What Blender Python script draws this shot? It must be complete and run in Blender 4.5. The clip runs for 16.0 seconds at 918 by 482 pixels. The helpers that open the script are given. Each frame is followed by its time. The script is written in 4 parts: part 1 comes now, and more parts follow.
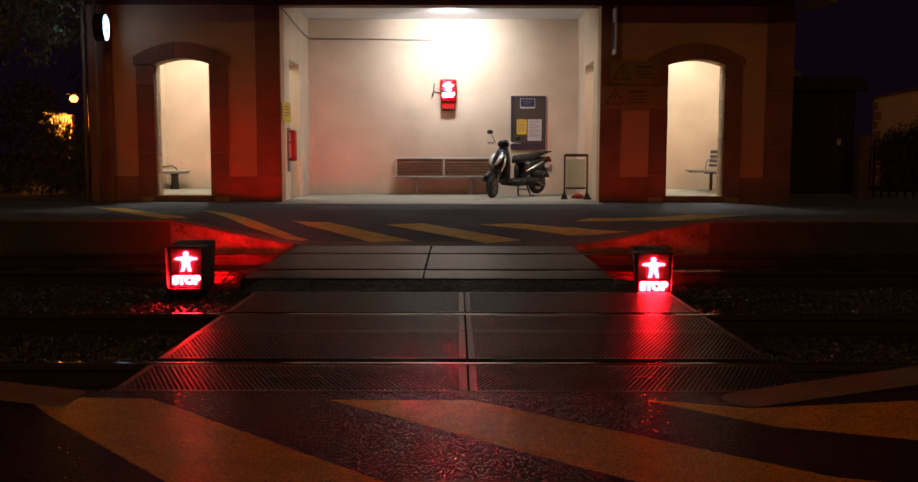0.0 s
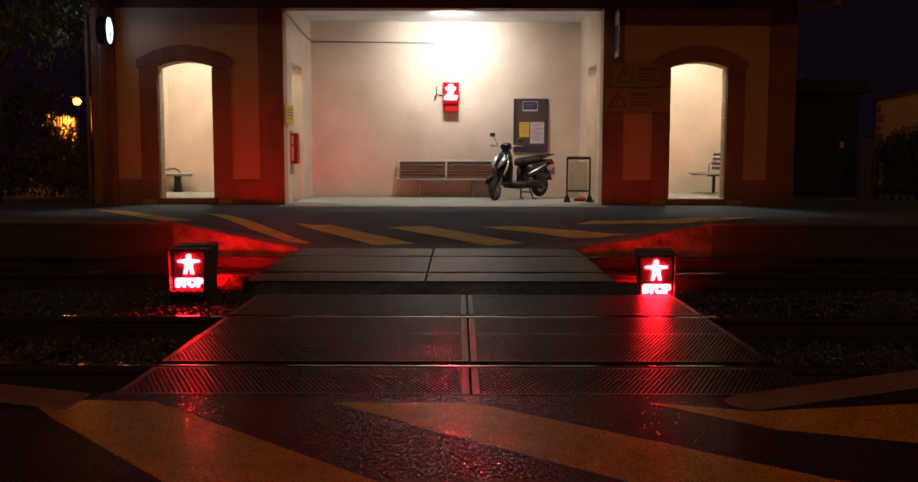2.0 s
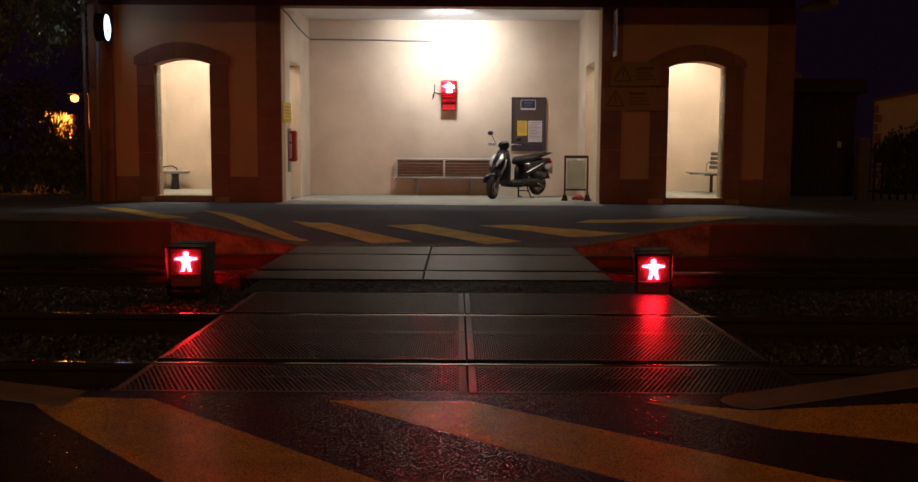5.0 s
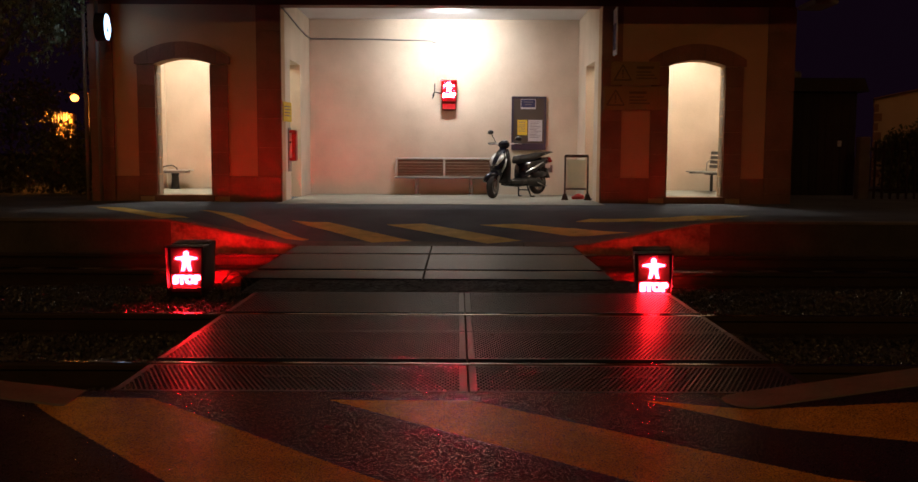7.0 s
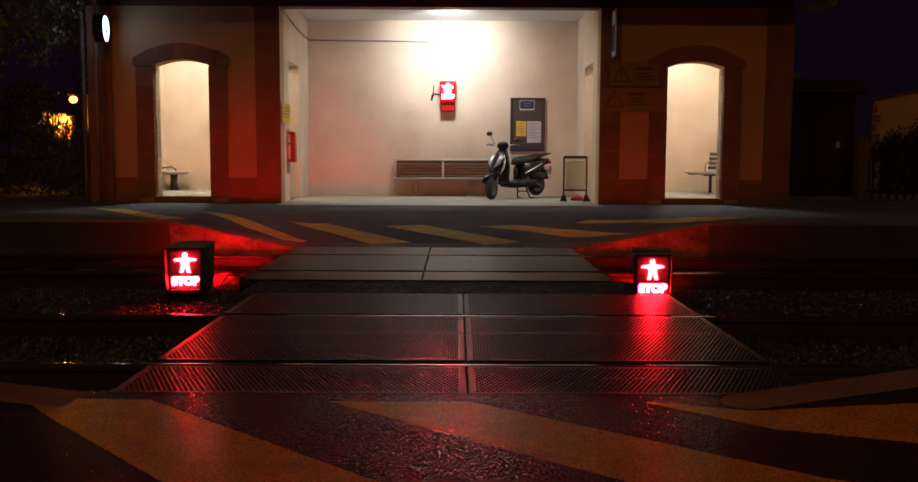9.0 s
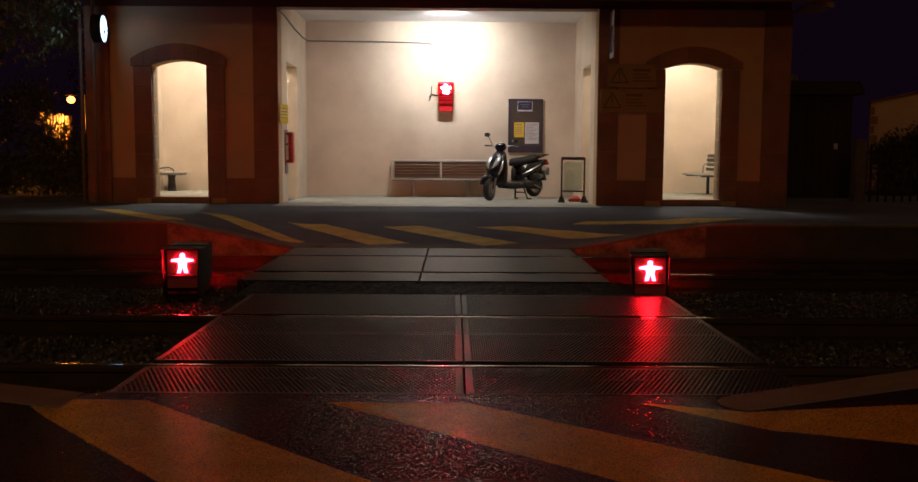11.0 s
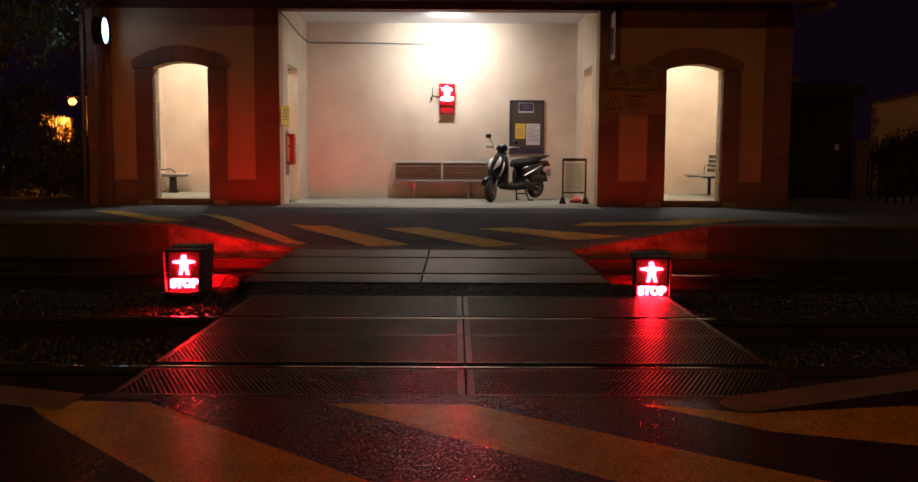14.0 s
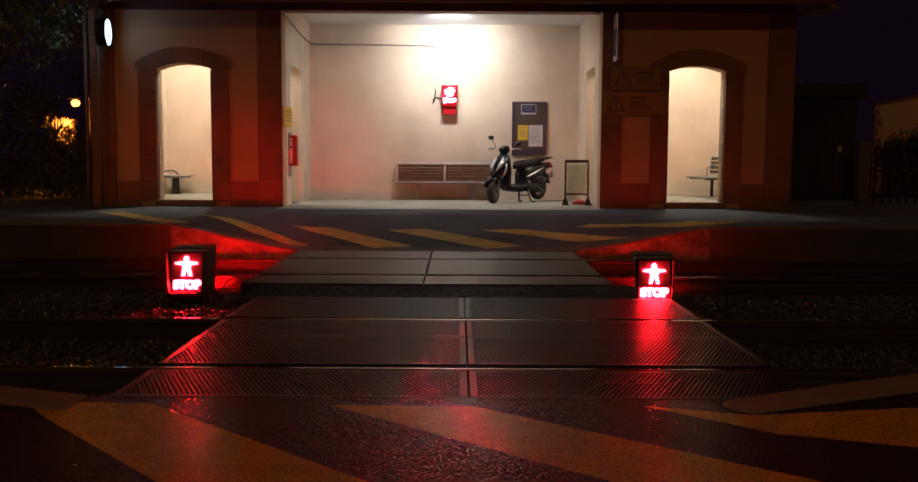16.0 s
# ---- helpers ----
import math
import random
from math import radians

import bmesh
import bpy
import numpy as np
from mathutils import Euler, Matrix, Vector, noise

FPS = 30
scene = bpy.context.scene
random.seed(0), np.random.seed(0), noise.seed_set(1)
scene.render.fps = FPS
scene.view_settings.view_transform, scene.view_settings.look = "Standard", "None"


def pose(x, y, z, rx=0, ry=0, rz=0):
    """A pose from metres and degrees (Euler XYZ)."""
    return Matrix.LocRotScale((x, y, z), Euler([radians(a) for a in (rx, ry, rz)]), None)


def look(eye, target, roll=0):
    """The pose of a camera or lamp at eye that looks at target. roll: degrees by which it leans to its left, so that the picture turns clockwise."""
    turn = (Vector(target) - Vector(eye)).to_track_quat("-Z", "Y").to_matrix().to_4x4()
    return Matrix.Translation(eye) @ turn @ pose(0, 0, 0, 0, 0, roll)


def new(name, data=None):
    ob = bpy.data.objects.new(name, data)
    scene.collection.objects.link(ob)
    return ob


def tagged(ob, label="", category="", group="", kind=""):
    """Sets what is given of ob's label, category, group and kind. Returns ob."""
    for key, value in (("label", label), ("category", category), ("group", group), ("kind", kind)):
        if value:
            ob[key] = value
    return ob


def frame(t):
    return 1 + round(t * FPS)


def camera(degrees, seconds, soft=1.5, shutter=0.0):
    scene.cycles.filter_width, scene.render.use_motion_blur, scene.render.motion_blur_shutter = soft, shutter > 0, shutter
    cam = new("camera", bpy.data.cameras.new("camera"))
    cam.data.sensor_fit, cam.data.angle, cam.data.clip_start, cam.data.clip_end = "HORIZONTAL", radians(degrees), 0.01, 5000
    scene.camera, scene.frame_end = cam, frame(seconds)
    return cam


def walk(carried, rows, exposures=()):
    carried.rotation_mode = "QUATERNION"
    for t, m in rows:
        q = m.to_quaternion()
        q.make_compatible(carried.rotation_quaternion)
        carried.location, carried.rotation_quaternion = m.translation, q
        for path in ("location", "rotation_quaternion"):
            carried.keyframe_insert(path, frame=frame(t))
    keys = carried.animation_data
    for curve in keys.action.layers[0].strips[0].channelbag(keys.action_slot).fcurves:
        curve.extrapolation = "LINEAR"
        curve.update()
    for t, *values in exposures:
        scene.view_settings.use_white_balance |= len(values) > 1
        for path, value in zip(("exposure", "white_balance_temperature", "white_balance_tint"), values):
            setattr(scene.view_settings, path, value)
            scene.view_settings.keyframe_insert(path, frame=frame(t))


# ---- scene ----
# The camera: hand-held, at one spot, swaying a little. Rows: seconds, pitch down, turn to the left, lean.
cam = camera(52.8, 16.0)
SWAY = [
    (0, 5.444, -0.110, 0.106), (0.5, 5.432, -0.091, 0.176), (1, 5.388, -0.055, 0.104),
    (1.5, 5.333, 0.000, 0.100), (2, 5.278, 0.051, 0.101), (2.5, 5.283, -0.044, 0.171),
    (3, 5.324, -0.055, 0.145), (3.5, 5.339, -0.036, 0.264), (4, 5.341, -0.107, 0.311),
    (6.5, 5.432, -0.080, 0.303), (7, 5.421, -0.091, 0.268), (7.5, 5.325, -0.210, 0.282),
    (8, 5.255, -0.229, 0.228), (8.5, 5.275, -0.222, 0.150), (9, 5.340, -0.158, 0.238),
    (11.5, 5.234, -0.328, 0.332), (12, 5.195, -0.314, 0.280), (12.5, 5.219, -0.223, 0.335),
    (13, 5.244, -0.229, 0.288), (13.5, 5.222, -0.217, 0.326), (14, 5.196, -0.219, 0.276),
    (14.5, 5.190, -0.211, 0.256), (15, 5.151, -0.121, 0.211), (15.5, 5.132, -0.084, 0.260),
    (16, 5.102, -0.063, 0.296),
]
walk(cam, [(t, pose(0, 0, 1.1125, 90 - p, 0, turn) @ pose(0, 0, 0, 0, 0, lean)) for t, p, turn, lean in SWAY])

# ---- light ----
NIGHT = bpy.data.worlds.new("night")
NIGHT.use_nodes = True
NIGHT.node_tree.nodes["Background"].inputs[0].default_value = (0.0038, 0.0014, 0.0042, 1)
NIGHT.node_tree.nodes["Background"].inputs[1].default_value = 1.0
scene.world = NIGHT
scene.view_settings.exposure = 0.0


def lamp(name, place, colour, watts, radius):
    data = bpy.data.lights.new(name, "POINT")
    data.color, data.energy, data.shadow_soft_size = colour, watts, radius
    ob = new(name, data)
    ob.location = place
    return ob


tray = bpy.data.lights.new("ceiling_light", "AREA")
tray.shape, tray.size, tray.size_y, tray.color, tray.energy = "RECTANGLE", 0.6, 0.2, (1.0, 0.97, 0.95), 52
new("ceiling_light", tray).matrix_world = look((-0.15, 16.3, 3.6), (-0.15, 17.4, 0.0))
# unseen extra spot, added for the bright patch high on the back wall
hot_spot = bpy.data.lights.new("hot_spot_fill", "SPOT")
hot_spot.color, hot_spot.energy, hot_spot.shadow_soft_size, hot_spot.spot_size, hot_spot.spot_blend = (1.0, 0.98, 0.96), 225, 0.06, radians(98), 1.0
new("hot_spot_fill", hot_spot).matrix_world = look((-0.16, 16.3, 3.46), (-0.16, 18.07, 3.22))
lamp("left_room_bulb", (-4.3, 16.6, 3.4), (1.0, 0.94, 0.80), 118, 0.07)
lamp("right_room_bulb", (3.8, 16.6, 3.4), (1.0, 0.94, 0.80), 118, 0.07)
lamp("street_light_behind", (1.0, -9.0, 7.5), (1.0, 0.53, 0.14), 780, 0.15)
lamp("street_light_road", (-15.0, 6.0, 6.5), (1.0, 0.5, 0.13), 330, 0.12)
lamp("street_light_yard", (15.0, 17.5, 5.5), (1.0, 0.50, 0.19), 170, 0.15)
lamp("street_light_garden", (-9.35, 22.08, 1.9), (1.0, 0.29, 0.035), 210, 0.1)


# ---- materials ----
def mat(name, base, other=None, rough=0.7, metal=0.0, fine=60.0, broad=2.5, bump=0.2, depth=0.004, spec=0.5, island=0.0):
    """Paint, stone or metal with grain and stains: two noises mix two colours and press a relief."""
    m = bpy.data.materials.new(name)
    m.use_nodes = True
    nt = m.node_tree
    b = nt.nodes["Principled BSDF"]
    other = other or tuple(c * 0.7 for c in base)
    co = nt.nodes.new("ShaderNodeTexCoord")
    n1, n2 = nt.nodes.new("ShaderNodeTexNoise"), nt.nodes.new("ShaderNodeTexNoise")
    n1.inputs["Scale"].default_value, n1.inputs["Detail"].default_value = fine, 4
    n2.inputs["Scale"].default_value, n2.inputs["Detail"].default_value = broad, 6
    nt.links.new(co.outputs["Object"], n1.inputs["Vector"])
    nt.links.new(co.outputs["Object"], n2.inputs["Vector"])
    add = nt.nodes.new("ShaderNodeMath")
    add.operation = "MULTIPLY_ADD"
    add.inputs[1].default_value = 0.45
    nt.links.new(n1.outputs["Fac"], add.inputs[0])
    nt.links.new(n2.outputs["Fac"], add.inputs[2])
    ramp = nt.nodes.new("ShaderNodeMapRange")
    ramp.inputs["From Min"].default_value, ramp.inputs["From Max"].default_value = 0.45, 1.0
    nt.links.new(add.outputs[0], ramp.inputs["Value"])
    mix = nt.nodes.new("ShaderNodeMix")
    mix.data_type = "RGBA"
    mix.inputs["A"].default_value, mix.inputs["B"].default_value = (*base, 1), (*other, 1)
    nt.links.new(ramp.outputs["Result"], mix.inputs["Factor"])
    out = mix.outputs["Result"]
    if island:
        info = nt.nodes.new("ShaderNodeNewGeometry")
        ob = nt.nodes.new("ShaderNodeObjectInfo")
        both = nt.nodes.new("ShaderNodeMath")
        both.operation = "ADD"
        nt.links.new(info.outputs["Random Per Island"], both.inputs[0])
        nt.links.new(ob.outputs["Random"], both.inputs[1])
        r = nt.nodes.new("ShaderNodeMapRange")
        r.inputs["From Max"].default_value = 2.0
        r.inputs["To Min"].default_value, r.inputs["To Max"].default_value = 1 - island, 1 + island
        nt.links.new(both.outputs[0], r.inputs["Value"])
        hsv = nt.nodes.new("ShaderNodeHueSaturation")
        nt.links.new(r.outputs["Result"], hsv.inputs["Value"])
        nt.links.new(out, hsv.inputs["Color"])
        out = hsv.outputs["Color"]
    nt.links.new(out, b.inputs["Base Color"])
    b.inputs["Roughness"].default_value, b.inputs["Metallic"].default_value = rough, metal
    b.inputs["Specular IOR Level"].default_value = spec
    if bump:
        bp = nt.nodes.new("ShaderNodeBump")
        bp.inputs["Strength"].default_value, bp.inputs["Distance"].default_value = bump, depth
        nt.links.new(n1.outputs["Fac"], bp.inputs["Height"])
        nt.links.new(bp.outputs["Normal"], b.inputs["Normal"])
    return m


def glow(name, colour, strength):
    m = bpy.data.materials.new(name)
    m.use_nodes = True
    b = m.node_tree.nodes["Principled BSDF"]
    b.inputs["Base Color"].default_value = (0.05, 0.05, 0.05, 1)
    b.inputs["Emission Color"].default_value = (*colour, 1)
    b.inputs["Emission Strength"].default_value = strength
    return m


PLASTER = mat("cream_plaster", (0.765, 0.655, 0.53), (0.59, 0.495, 0.385), 0.85, fine=45, broad=1.7, bump=0.25, depth=0.004)
FACADE = mat("facade_plaster", (0.56, 0.37, 0.215), (0.46, 0.30, 0.165), 0.9, fine=40, broad=1.5, bump=0.35)
STONE = mat("brown_stone", (0.29, 0.145, 0.09), (0.19, 0.098, 0.063), 0.85, fine=30, broad=3, bump=0.5, depth=0.008, island=0.12)
JAMB = mat("grey_jamb_stone", (0.36, 0.29, 0.22), (0.25, 0.20, 0.15), 0.85, fine=40, broad=4, bump=0.4, island=0.1)
WHITE = mat("white_ceiling_paint", (0.72, 0.75, 0.80), (0.64, 0.67, 0.72), 0.85, fine=50, bump=0.15)
CONCRETE = mat("pale_concrete", (0.40, 0.395, 0.34), (0.27, 0.265, 0.225), 0.75, fine=70, broad=2, bump=0.3)
COPING = mat("worn_concrete_edge", (0.21, 0.185, 0.17), (0.12, 0.105, 0.095), 0.75, fine=60, broad=4, bump=0.5, spec=0.1, island=0.15)
OLD_WALL = mat("soot_dark_stone", (0.085, 0.07, 0.062), (0.045, 0.037, 0.033), 0.85, fine=25, broad=3, bump=0.6, depth=0.01)
EDGE_WALL = mat("mossy_platform_wall", (0.30, 0.25, 0.21), (0.03, 0.024, 0.02), 0.8, fine=25, broad=4.5, bump=0.6, depth=0.01)
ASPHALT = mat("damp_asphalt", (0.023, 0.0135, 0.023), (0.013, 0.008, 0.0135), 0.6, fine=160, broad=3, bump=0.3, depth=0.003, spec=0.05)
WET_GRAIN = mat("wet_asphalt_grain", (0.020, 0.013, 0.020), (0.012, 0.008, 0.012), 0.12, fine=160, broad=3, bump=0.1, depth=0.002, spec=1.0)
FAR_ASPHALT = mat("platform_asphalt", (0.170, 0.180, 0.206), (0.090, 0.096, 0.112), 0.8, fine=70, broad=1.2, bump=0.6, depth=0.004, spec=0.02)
YELLOW = mat("worn_yellow_paint", (0.74, 0.37, 0.014), (0.45, 0.22, 0.011), 0.6, fine=160, broad=7, bump=0.4, depth=0.003, spec=0.05)
WORN_YELLOW = mat("dirty_yellow_paint", (0.26, 0.12, 0.010), (0.15, 0.07, 0.008), 0.6, fine=160, broad=7, bump=0.4, depth=0.003, spec=0.05)
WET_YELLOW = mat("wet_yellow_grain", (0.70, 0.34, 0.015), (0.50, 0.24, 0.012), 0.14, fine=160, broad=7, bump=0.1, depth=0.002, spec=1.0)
FAR_YELLOW = mat("dry_yellow_paint", (0.84, 0.59, 0.16), (0.48, 0.34, 0.11), 0.65, fine=90, broad=5, bump=0.3, spec=0.03)


RUBBER = mat("worn_black_rubber", (0.019, 0.029, 0.053), (0.011, 0.017, 0.031), 0.43, fine=90, broad=1.6, bump=0.25, depth=0.002, spec=0.18)
SMOOTH_RUBBER = mat("plain_rubber", (0.014, 0.020, 0.033), (0.008, 0.011, 0.019), 0.42, fine=120, bump=0.3, spec=0.14)
GAP_GRAVEL = mat("trodden_gravel", (0.036, 0.029, 0.027), (0.018, 0.014, 0.014), 0.6, fine=60, broad=9, bump=0.8, depth=0.01, spec=0.1)
STEEL_HEAD = mat("polished_rail_head", (0.22, 0.21, 0.2), (0.14, 0.13, 0.13), 0.13, 1.0, fine=40, bump=0.05)
RUST = mat("rusty_steel", (0.055, 0.032, 0.022), (0.03, 0.02, 0.015), 0.7, 0.3, fine=60, bump=0.4)
BALLAST = mat("ballast_stone", (0.05, 0.044, 0.042), (0.022, 0.019, 0.018), 0.42, fine=80, broad=12, bump=0.4, island=0.5)
EARTH = mat("dark_earth", (0.035, 0.03, 0.026), (0.02, 0.017, 0.015), 0.9, fine=20, bump=0.6, depth=0.02)
SLEEPER = mat("weathered_sleeper", (0.16, 0.13, 0.11), (0.09, 0.075, 0.065), 0.8, fine=30, bump=0.5)
STAND = mat("dark_brown_paint", (0.045, 0.022, 0.018), (0.03, 0.016, 0.013), 0.5, fine=70, bump=0.1)
SOOT = mat("matt_black_paint", (0.01, 0.01, 0.01), (0.014, 0.013, 0.013), 0.9, fine=100, bump=0.05, spec=0.1)
BLACK = mat("black_plastic", (0.014, 0.014, 0.016), (0.02, 0.02, 0.022), 0.35, fine=200, bump=0.06)
CASE = mat("scratched_dark_case", (0.011, 0.008, 0.008), (0.024, 0.017, 0.016), 0.6, fine=40, broad=9, bump=0.1, spec=0.15)
TYRE = mat("tyre_rubber", (0.02, 0.02, 0.02), (0.03, 0.028, 0.027), 0.75, fine=90, bump=0.3)
PAINT = mat("dark_scooter_paint", (0.006, 0.007, 0.014), (0.009, 0.009, 0.016), 0.16, fine=30, bump=0.0, spec=0.45)
SILVER = mat("silver_trim", (0.6, 0.6, 0.62), (0.5, 0.5, 0.5), 0.3, 0.8, fine=60, bump=0.05)
GREY_METAL = mat("grey_metal", (0.35, 0.34, 0.33), (0.24, 0.23, 0.22), 0.45, 0.8, fine=60, bump=0.1)
SEAT = mat("black_vinyl", (0.013, 0.012, 0.012), (0.019, 0.018, 0.018), 0.6, fine=120, bump=0.15, spec=0.25)
RED_PLASTIC = mat("red_plastic", (0.42, 0.03, 0.025), (0.34, 0.025, 0.02), 0.35, fine=80, bump=0.05)
WOOD = mat("brown_bench_wood", (0.17, 0.085, 0.043), (0.10, 0.05, 0.026), 0.55, fine=25, broad=5, bump=0.25, island=0.2)
GALV = mat("galvanised_steel", (0.8, 0.78, 0.75), (0.6, 0.58, 0.55), 0.28, 0.6, fine=50, bump=0.08)
NAVY = mat("dark_board_frame", (0.035, 0.03, 0.055), (0.05, 0.04, 0.07), 0.45, fine=70, bump=0.1)
CORK = mat("dark_notice_backing", (0.09, 0.065, 0.05), (0.065, 0.05, 0.04), 0.8, fine=150, bump=0.3)
PAPER = mat("white_paper", (0.62, 0.60, 0.62), (0.56, 0.54, 0.57), 0.8, fine=20, bump=0.05)
YELLOW_PAPER = mat("yellow_paper", (0.75, 0.52, 0.04), (0.68, 0.47, 0.04), 0.7, fine=20, bump=0.05)
PIPE = mat("painted_pipe", (0.26, 0.21, 0.17), (0.18, 0.15, 0.12), 0.6, fine=50, bump=0.1)
SIGN_YELLOW = mat("faded_yellow_sign", (0.30, 0.19, 0.06), (0.22, 0.14, 0.045), 0.6, fine=40, bump=0.1)
BLUE = mat("blue_print", (0.028, 0.03, 0.1), (0.024, 0.026, 0.085), 0.5, fine=40, bump=0)
INK = mat("grey_ink", (0.16, 0.15, 0.17), (0.2, 0.19, 0.2), 0.8, fine=40, bump=0)
SIGN_WHITE = mat("white_enamel", (0.7, 0.72, 0.78), (0.62, 0.64, 0.7), 0.3, fine=40, bump=0.03)
BARK = mat("bark", (0.11, 0.08, 0.055), (0.06, 0.045, 0.03), 0.9, fine=30, bump=0.8, depth=0.01)
LEAF = mat("dark_leaf", (0.11, 0.12, 0.04), (0.075, 0.085, 0.03), 0.5, fine=60, bump=0.1, island=0.5)
TILE = mat("roof_tile", (0.25, 0.11, 0.07), (0.16, 0.075, 0.05), 0.8, fine=30, bump=0.4, island=0.2)
SOFFIT = mat("dark_red_timber", (0.16, 0.06, 0.04), (0.11, 0.04, 0.028), 0.7, fine=25, bump=0.3)
HOUSE = mat("ochre_render", (0.52, 0.37, 0.25), (0.43, 0.30, 0.20), 0.9, fine=30, bump=0.3)
RED_FIGURE = glow("red_figure_light", (1.0, 0.008, 0.017), 190.0)
RED_WORD = glow("red_word_light", (1.0, 0.008, 0.016), 265.0)
RED_FIGURE_WALL = glow("red_figure_light_wall", (1.0, 0.008, 0.022), 36000.0)
RED_WORD_WALL = glow("red_word_light_wall", (1.0, 0.008, 0.022), 20000.0)
# unseen rear signs; strengths set by the red they throw on the building
RED_FIGURE_FAR = glow("red_figure_light_platform", (1.0, 0.002, 0.006), 950.0)
RED_FIGURE_DIM = glow("red_figure_light_dim", (1.0, 0.003, 0.006), 480.0)
RED_WORD_FAR = glow("red_word_light_platform", (1.0, 0.002, 0.006), 9000.0)
RED_WORD_DIM = glow("red_word_light_dim", (1.0, 0.004, 0.006), 3000.0)
# face plates are no lamps: their glow imitates bloom round the lit signs
BLOOM_FACE = glow("bloom_red_face", (1.0, 0.018, 0.03), 0.75)
FACE_GLOW = glow("bloom_dark_red_face", (1.0, 0.010, 0.03), 0.02)
DIAL = glow("lit_clock_dial", (0.42, 0.68, 1.0), 4.5)
SODIUM = glow("sodium_bulb", (1.0, 0.25, 0.045), 9.0)
TAIL = mat("red_tail_lens", (0.3, 0.01, 0.01), (0.2, 0.01, 0.01), 0.2, fine=40, bump=0)


# ---- mesh helpers ----
def as_mesh(name, bm, *mats):
    me = bpy.data.meshes.new(name)
    bmesh.ops.recalc_face_normals(bm, faces=bm.faces)
    bm.to_mesh(me)
    bm.free()
    for m in mats:
        me.materials.append(m)
    return me


def part(name, bm, material, parent=None, label="", smooth=False):
    mats = material if isinstance(material, (list, tuple)) else [material]
    me = as_mesh(name, bm, *mats) if isinstance(bm, bmesh.types.BMesh) else bm
    if not isinstance(bm, bmesh.types.BMesh) and not me.materials:
        me.materials.append(mats[0])
    if smooth:
        for p in me.polygons:
            p.use_smooth = True
    ob = new(name, me)
    ob.parent = parent
    if label:
        ob["label"] = label
    return ob


def thing(name, label, category, m=None, group="", kind=""):
    ob = new(name)
    ob.empty_display_size = 0.2
    if m is not None:
        ob.matrix_world = m
    return tagged(ob, label, category, group, kind)


def setting(name, bm, material, label, category=""):
    return tagged(part(name, bm, material), label, category or name.split("_")[0], kind="structure")


def block(x0, x1, y0, y1, z0, z1, bevel=0.0, bm=None):
    """A box, its edges rounded off by bevel; joined to bm where one is given."""
    mine = bmesh.new()
    bmesh.ops.create_cube(mine, size=1.0, matrix=Matrix.Translation(((x0 + x1) / 2, (y0 + y1) / 2, (z0 + z1) / 2)) @ Matrix.Diagonal((x1 - x0, y1 - y0, z1 - z0, 1)))
    if bevel:
        bmesh.ops.bevel(mine, geom=mine.edges[:], offset=bevel, segments=1, affect="EDGES")
    return joined(bm, mine)


def joined(bm, mine):
    if bm is None:
        return mine
    me = bpy.data.meshes.new("tmp")
    mine.to_mesh(me)
    mine.free()
    bm.from_mesh(me)
    bpy.data.meshes.remove(me)
    return bm


def tube(points, radius, sides=8, bm=None):
    """A round bar or hose along points."""
    bm = bm or bmesh.new()
    pts = [Vector(p) for p in points]
    rings = []
    for i, p in enumerate(pts):
        way = (pts[min(i + 1, len(pts) - 1)] - pts[max(i - 1, 0)]).normalized()
        side = way.orthogonal().normalized() if abs(way.z) > 0.95 else way.cross(Vector((0, 0, 1))).normalized()
        up = side.cross(way)
        r = radius[i] if isinstance(radius, (list, tuple)) else radius
        rings.append([bm.verts.new(p + (side * math.cos(a) + up * math.sin(a)) * r) for a in (2 * math.pi * k / sides for k in range(sides))])
    for a, b in zip(rings, rings[1:]):
        for k in range(sides):
            bm.faces.new((a[k], a[(k + 1) % sides], b[(k + 1) % sides], b[k]))
    bm.faces.new(rings[0])
    bm.faces.new(rings[-1])
    return bm


def loft(rings, axis="x", sides=14, power=2.6, bm=None):
    """A rounded body through rings (place on the axis, centre a, centre b, half a, half b), superellipses across the axis."""
    bm = bm or bmesh.new()
    made = []
    for at, ca, cb, ha, hb in rings:
        ring = []
        for k in range(sides):
            t = 2 * math.pi * k / sides
            c, s = math.cos(t), math.sin(t)
            a = ca + ha * math.copysign(abs(c) ** (2 / power), c)
            b = cb + hb * math.copysign(abs(s) ** (2 / power), s)
            ring.append(bm.verts.new((at, a, b) if axis == "x" else (a, b, at) if axis == "z" else (a, at, b)))
        made.append(ring)
    for p, q in zip(made, made[1:]):
        for k in range(sides):
            bm.faces.new((p[k], p[(k + 1) % sides], q[(k + 1) % sides], q[k]))
    bm.faces.new(made[0])
    bm.faces.new(made[-1])
    return bm


